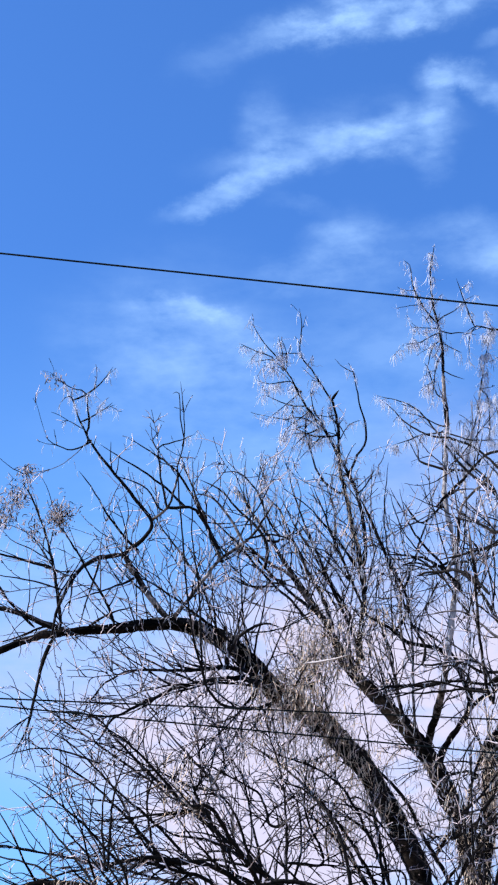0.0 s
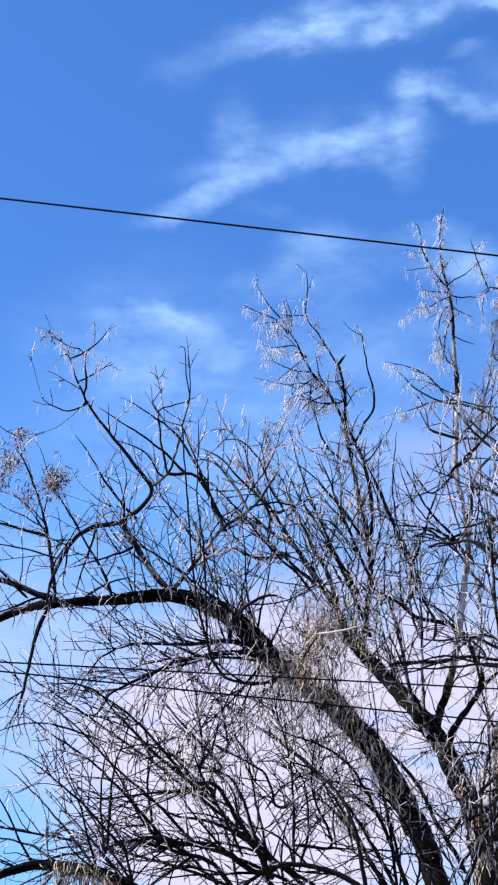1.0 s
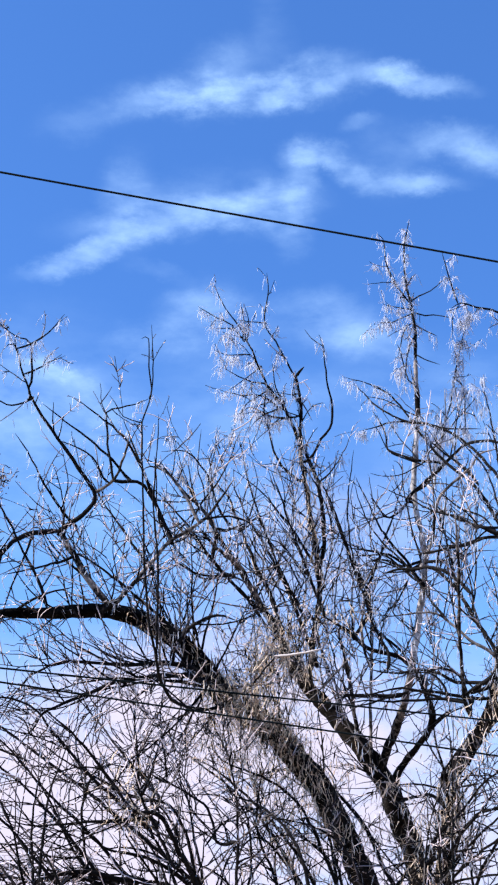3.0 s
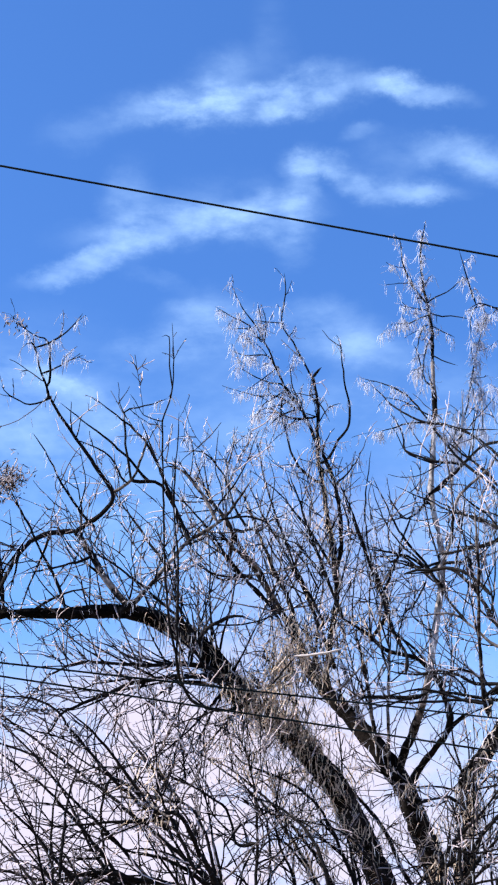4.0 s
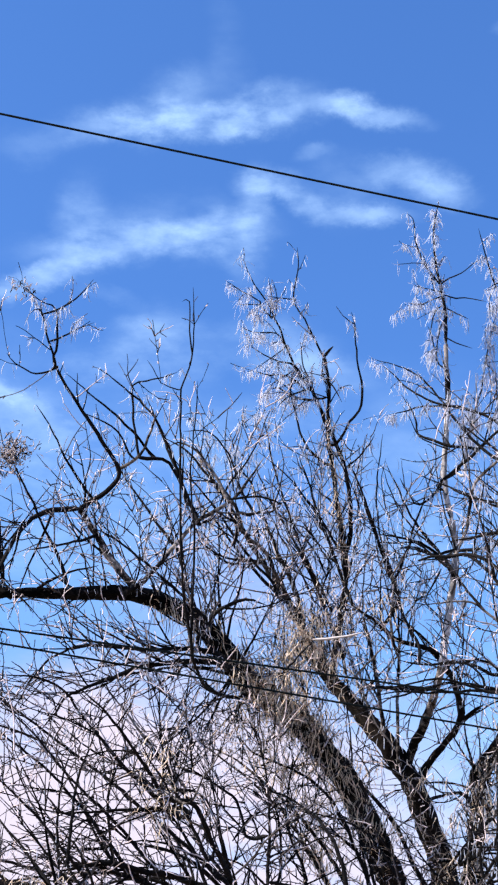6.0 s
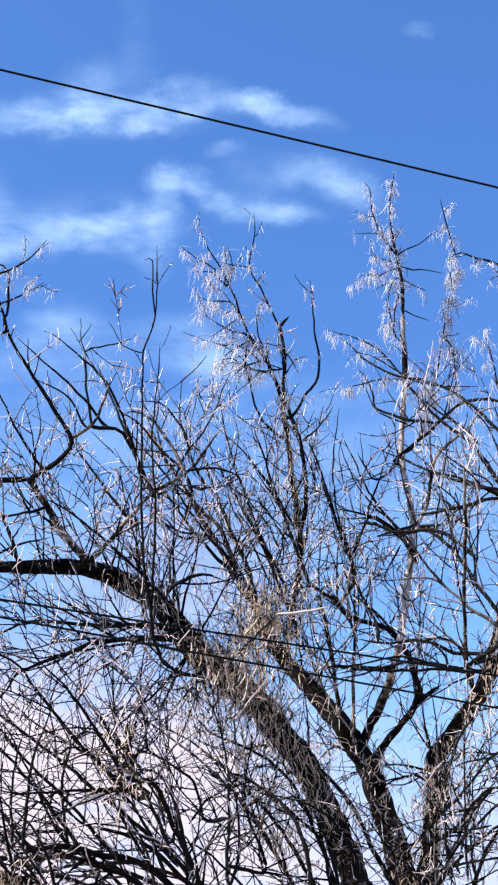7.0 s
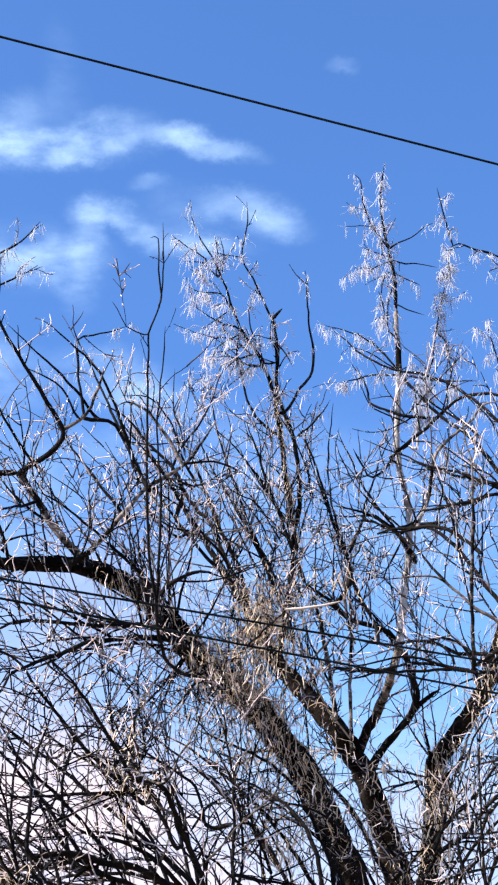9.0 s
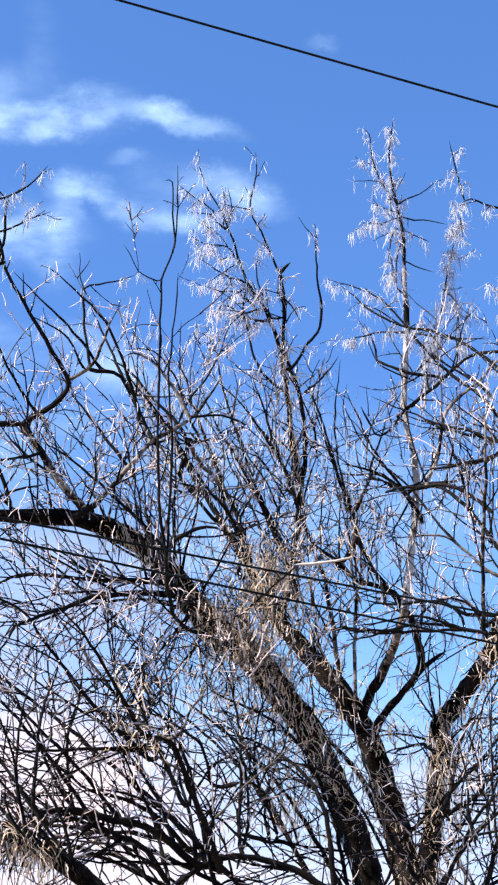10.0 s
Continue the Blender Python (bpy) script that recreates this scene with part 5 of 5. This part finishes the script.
limb([(-0.62, 9.87, 3.26), (-0.85, 10.00, 3.62), (-1.05, 10.10, 3.98), (-1.12, 10.20, 4.25)], 0.0085, 0.0026, shoots=2, pods=0.12, thin=0.9)
limb([(-0.90, 10.30, 4.22), (-1.12, 10.30, 4.30), (-1.33, 10.25, 4.30), (-1.55, 10.20, 4.20)], 0.0070, 0.0026, shoots=2, pods=0.12, thin=0.9)
limb([(-0.07, 10.70, 3.44), (-0.10, 10.74, 3.62), (-0.16, 10.78, 3.82), (-0.28, 10.82, 3.99), (-0.45, 10.86, 4.10)], 0.0110, 0.0028, shoots=6, pods=0.12, thin=0.9)
limb([(0.10, 10.90, 3.57), (0.09, 10.94, 3.80), (0.04, 10.98, 4.03), (-0.00, 11.02, 4.26), (-0.10, 11.06, 4.48)], 0.0120, 0.0028, shoots=6, pods=0.12, thin=0.9)
limb([(-0.27, 10.50, 3.50), (-0.39, 10.54, 3.63), (-0.51, 10.58, 3.72), (-0.71, 10.62, 3.74)], 0.0100, 0.0028, shoots=6, pods=0.12, thin=0.9)
limb([(0.03, 10.80, 3.70), (-0.07, 10.84, 3.81), (-0.21, 10.88, 3.90), (-0.38, 10.92, 3.93), (-0.54, 10.96, 3.90)], 0.0090, 0.0028, shoots=6, pods=0.12, thin=0.9)
limb([(0.10, 10.90, 3.95), (0.19, 10.94, 4.08), (0.33, 10.98, 4.19), (0.43, 11.02, 4.29)], 0.0070, 0.0028, shoots=6, pods=0.12, thin=0.9)
limb([(-0.07, 10.60, 3.85), (-0.11, 10.64, 4.02), (-0.24, 10.68, 4.16), (-0.40, 10.72, 4.25)], 0.0080, 0.0028, shoots=6, pods=0.12, thin=0.9)
limb([(-0.17, 10.60, 3.41), (-0.25, 10.64, 3.51), (-0.36, 10.68, 3.56), (-0.51, 10.72, 3.55), (-0.66, 10.76, 3.50)], 0.0110, 0.0028, shoots=6, pods=0.12, thin=0.9)
limb([(-0.34, 10.70, 3.65), (-0.38, 10.74, 3.82), (-0.39, 10.78, 3.99), (-0.46, 10.82, 4.14)], 0.0070, 0.0028, shoots=6, pods=0.12, thin=0.9)
limb([(0.21, 11.00, 3.52), (0.20, 11.04, 3.72), (0.25, 11.08, 3.93), (0.37, 11.12, 4.09)], 0.0090, 0.0028, shoots=6, pods=0.12, thin=0.9)
limb([(0.55, 11.20, 3.78), (0.54, 11.24, 3.99), (0.61, 11.28, 4.21), (0.75, 11.32, 4.42)], 0.0080, 0.0026, shoots=3, pods=0.12, thin=0.9)
limb([(0.64, 11.00, 3.73), (0.60, 11.04, 3.90), (0.50, 11.08, 4.09), (0.45, 11.12, 4.27)], 0.0080, 0.0026, shoots=3, pods=0.12, thin=0.9)
limb([(0.36, 10.80, 3.80), (0.49, 10.84, 3.93), (0.65, 10.88, 4.00), (0.78, 10.92, 3.99)], 0.0060, 0.0026, shoots=3, pods=0.12, thin=0.9)
limb([(0.40, 10.80, 4.03), (0.53, 10.84, 4.16), (0.57, 10.88, 4.35)], 0.0055, 0.0026, shoots=3, pods=0.12, thin=0.9)
limb([(1.66, 11.00, 3.77), (1.66, 11.04, 3.98), (1.74, 11.08, 4.20), (1.84, 11.12, 4.44)], 0.0085, 0.0026, shoots=4, pods=0.12, thin=0.9)
limb([(1.56, 11.20, 3.90), (1.69, 11.24, 4.10), (1.76, 11.28, 4.36), (1.79, 11.32, 4.63)], 0.0080, 0.0026, shoots=4, pods=0.12, thin=0.9)
limb([(1.40, 10.80, 4.04), (1.54, 10.84, 4.15), (1.72, 10.88, 4.22), (1.89, 10.92, 4.22)], 0.0065, 0.0026, shoots=3, pods=0.12, thin=0.9)
limb([(1.34, 10.70, 3.79), (1.51, 10.74, 3.83), (1.71, 10.78, 3.94)], 0.0065, 0.0026, shoots=3, pods=0.12, thin=0.9)


# clumps of dry leaves and stalks caught in the branches
def leaf_clump(middle, radius, count, kind):
    t = Tubes()
    m = np.array(middle)
    for _ in range(int(count * 0.62) if kind == "straw" else count):
        p = m + rng.normal(0, radius * 0.5, 3)
        if kind == "straw":
            c = wander(p, rng.normal(0, 0.8, 3) * (1, 0.7, 0.8) - (0, 0, 0.5), rng.uniform(0.03, 0.14), 5, 0.30, np.array((0, 0, -0.22)))
            w = rng.uniform(0.0012, 0.0034) * np.array((0.5, 0.9, 1.0, 1.0, 0.8, 0.3))
            t.add(c, np.stack([w, w * 0.35, w, w * 0.35], 1), 4)
        else:
            c = wander(p, rng.normal(0, 1, 3), rng.uniform(0.02, 0.055), 4, 0.35, np.array((0, 0, -0.2)))
            w = rng.uniform(0.0022, 0.0048) * np.array((0.3, 0.9, 1.0, 0.8, 0.2))
            t.add(c, np.stack([w, w * 0.2, w, w * 0.2], 1), 4)
    look_of = {"straw": straw, "tan": leaf_tan}[kind]
    part("leaf_clump", at_tree(t).mesh("leaf_clump", look_of), tree,
         {"straw": "tangle of dry straw-coloured stalks", "tan": "clump of withered tan leaves"}[kind], "stuff")


leaf_clump((-1.25, 9.90, 6.69), 0.06, 45, 'tan')
leaf_clump((-1.22, 10.40, 5.94), 0.10, 220, 'tan')
leaf_clump((-1.26, 10.45, 5.93), 0.06, 90, 'tan')
leaf_clump((-1.48, 10.55, 6.32), 0.05, 70, 'tan')
leaf_clump((-1.56, 10.55, 6.12), 0.09, 120, 'tan')
leaf_clump((-1.62, 10.55, 5.98), 0.07, 110, 'tan')
leaf_clump((-1.44, 10.60, 5.88), 0.06, 60, 'tan')
leaf_clump((-0.39, 10.00, 4.05), 0.16, 150, 'straw')
leaf_clump((-0.37, 10.00, 3.90), 0.12, 90, 'straw')
leaf_clump((0.30, 10.70, 4.78), 0.22, 260, 'straw')
leaf_clump((0.14, 10.70, 4.54), 0.22, 200, 'straw')
leaf_clump((0.49, 10.90, 5.03), 0.20, 220, 'straw')
leaf_clump((0.43, 11.00, 5.35), 0.20, 160, 'straw')
leaf_clump((0.69, 11.10, 5.15), 0.15, 100, 'straw')
leaf_clump((1.21, 11.20, 4.43), 0.14, 120, 'straw')
leaf_clump((1.34, 11.10, 4.08), 0.20, 200, 'straw')
leaf_clump((0.89, 11.00, 4.04), 0.18, 140, 'straw')
leaf_clump((1.64, 10.60, 4.64), 0.20, 200, 'straw')
leaf_clump((1.40, 10.80, 4.15), 0.18, 120, 'straw')
leaf_clump((1.35, 10.90, 3.86), 0.20, 180, 'straw')
leaf_clump((0.28, 11.10, 5.07), 0.25, 143, 'straw')
leaf_clump((0.62, 11.30, 5.28), 0.25, 143, 'straw')
leaf_clump((0.82, 11.40, 5.44), 0.20, 110, 'straw')
leaf_clump((0.46, 11.20, 4.89), 0.25, 143, 'straw')
leaf_clump((0.64, 11.30, 4.78), 0.22, 121, 'straw')
leaf_clump((0.36, 11.20, 4.42), 0.30, 121, 'straw')
leaf_clump((0.50, 11.20, 4.12), 0.30, 121, 'straw')
leaf_clump((0.94, 11.50, 4.61), 0.15, 88, 'straw')
leaf_clump((0.11, 11.00, 4.82), 0.20, 121, 'straw')
leaf_clump((0.31, 11.00, 4.59), 0.20, 121, 'straw')
leaf_clump((0.48, 11.10, 4.39), 0.20, 121, 'straw')
leaf_clump((0.68, 11.20, 4.16), 0.20, 121, 'straw')
leaf_clump((0.82, 11.20, 3.90), 0.20, 110, 'straw')
leaf_clump((0.36, 10.90, 4.54), 0.20, 160, 'straw')
leaf_clump((0.75, 11.10, 4.19), 0.20, 200, 'straw')
leaf_clump((1.10, 11.20, 4.16), 0.20, 200, 'straw')
leaf_clump((1.55, 10.80, 4.41), 0.20, 99, 'straw')
leaf_clump((0.03, 10.80, 4.84), 0.20, 85, 'straw')
leaf_clump((0.24, 10.80, 4.74), 0.20, 85, 'straw')
leaf_clump((0.39, 10.80, 4.93), 0.20, 85, 'straw')
leaf_clump((0.48, 10.80, 5.13), 0.20, 85, 'straw')
leaf_clump((0.59, 10.80, 4.89), 0.20, 85, 'straw')
leaf_clump((0.65, 10.80, 4.68), 0.20, 85, 'straw')
leaf_clump((0.44, 10.80, 4.57), 0.20, 85, 'straw')
leaf_clump((0.23, 10.80, 4.54), 0.20, 85, 'straw')
leaf_clump((0.73, 10.80, 5.27), 0.20, 85, 'straw')
leaf_clump((0.97, 10.80, 5.41), 0.20, 85, 'straw')
leaf_clump((0.85, 10.80, 5.13), 0.20, 85, 'straw')
leaf_clump((0.56, 10.80, 5.37), 0.20, 85, 'straw')
leaf_clump((0.12, 10.80, 4.49), 0.20, 85, 'straw')
leaf_clump((0.70, 10.80, 4.44), 0.20, 85, 'straw')
leaf_clump((0.32, 10.80, 4.36), 0.20, 85, 'straw')
leaf_clump((0.46, 10.80, 5.08), 0.13, 300, 'straw')
leaf_clump((0.41, 10.82, 5.00), 0.12, 250, 'straw')
leaf_clump((0.51, 10.80, 5.19), 0.11, 170, 'straw')
leaf_clump((0.15, 11.05, 4.98), 0.11, 220, 'straw')
leaf_clump((0.28, 11.00, 4.90), 0.12, 280, 'straw')
leaf_clump((0.42, 11.00, 4.82), 0.13, 280, 'straw')
leaf_clump((0.40, 10.85, 4.72), 0.12, 220, 'straw')
leaf_clump((0.56, 11.05, 4.66), 0.11, 170, 'straw')
leaf_clump((0.51, 10.90, 4.12), 0.16, 170, 'straw')
leaf_clump((0.62, 11.00, 3.92), 0.16, 170, 'straw')
leaf_clump((1.63, 11.00, 4.12), 0.16, 150, 'straw')
leaf_clump((-1.53, 10.45, 6.06), 0.10, 110, 'tan')
leaf_clump((-1.47, 10.45, 6.23), 0.07, 60, 'tan')
leaf_clump((-1.61, 10.45, 5.98), 0.09, 80, 'tan')
leaf_clump((-1.24, 10.45, 5.91), 0.07, 120, 'tan')
leaf_clump((-1.37, 10.45, 5.85), 0.09, 60, 'tan')


# water shoots: slender young stems that rise from the big limbs
def water_shoots(key, span, count, lean, height, pods):
    curve, size = grown[key]
    own = np.random.default_rng(len(key) + int(100 * span[0]))
    for _ in range(count):
        i = int(len(curve) * own.uniform(*span))
        p = curve[min(i, len(curve) - 1)]
        tall = own.uniform(*height)
        way = np.array((own.uniform(*lean), own.normal(0, 0.2), 1.0))
        c = wander(p, way, tall, 6, 0.06, np.array((0, 0, 0.03)))
        limb([tuple(q) for q in c], rng.uniform(0.004, 0.0085), 0.0018, shoots=3.5, start=0.15, pods=pods)


water_shoots("limbBa", (0.0, 0.95), 7, (-0.6, 0.0), (0.3, 0.7), 0.8)
water_shoots("limbB", (0.45, 0.95), 5, (-0.3, 0.25), (0.5, 1.3), 0.7)
water_shoots("limbAlo", (0.2, 0.95), 8, (-0.3, 0.5), (0.25, 0.7), 0.3)
water_shoots("limbA", (0.05, 0.5), 7, (-0.5, 0.5), (0.3, 0.65), 0.3)
water_shoots("limbA", (0.1, 0.98), 8, (-0.5, 0.35), (0.3, 0.75), 0.4)
water_shoots("forkE2", (0.1, 0.95), 8, (-0.35, 0.35), (0.5, 1.2), 0.9)
water_shoots("armX", (0.1, 0.9), 8, (-0.35, 0.35), (0.4, 1.0), 0.9)
water_shoots("mast", (0.0, 0.3), 5, (-0.35, 0.35), (0.4, 0.9), 0.9)


# the thicket under the great limb: arching branches that fan out from the stool
def thicket(count, toward, rise):
    for _ in range(count):
        p = np.array((1.15, 11.0, 3.0)) + rng.normal(0, 0.15, 3)
        end = np.array((rng.uniform(*toward), rng.uniform(10.0, 11.9), rng.uniform(*rise)))
        mid = (p + end) / 2 + np.array((0, rng.normal(0, 0.15), rng.uniform(0.05, 0.45)))
        tip = end + np.array((rng.uniform(-0.35, 0.1), rng.normal(0, 0.1), rng.uniform(-0.35, 0.25)))
        limb([tuple(p), tuple(mid), tuple(end), tuple(tip)], rng.uniform(0.011, 0.020), 0.004, shoots=4, start=0.2, thin=0.65, pods=0.12)


thicket(6, (-1.9, 0.2), (3.4, 4.8))
thicket(8, (0.1, 1.0), (3.6, 4.8))
thicket(6, (1.5, 2.3), (3.6, 4.9))


# ---- overhead cables ----
def cable(label, x0, y0, z0, dy, dz, radius, sag):
    t = Tubes()
    x = np.linspace(-45, 45, 181)
    pts = np.stack([x, y0 + dy * x, z0 + dz * x + sag * (x - x0) ** 2], 1)
    t.add(pts, np.full(len(x), radius), 8)
    tagged(new("overhead_cable", t.mesh("overhead_cable", rubber)), label, "cable", "overhead cables")


cable("thick black overhead cable strung in front of the tree", 0, 8.82, 6.81, 0.069, -0.081, 0.0057, 0.0)
cable("thin black overhead wire strung low before the tree", 0, 8.68, 3.99, 0.167, -0.051, 0.0045, 0.0)
cable("thin black overhead wire strung low before the tree", 0, 8.71, 4.11, 0.328, 0.051, 0.0045, 0.0)
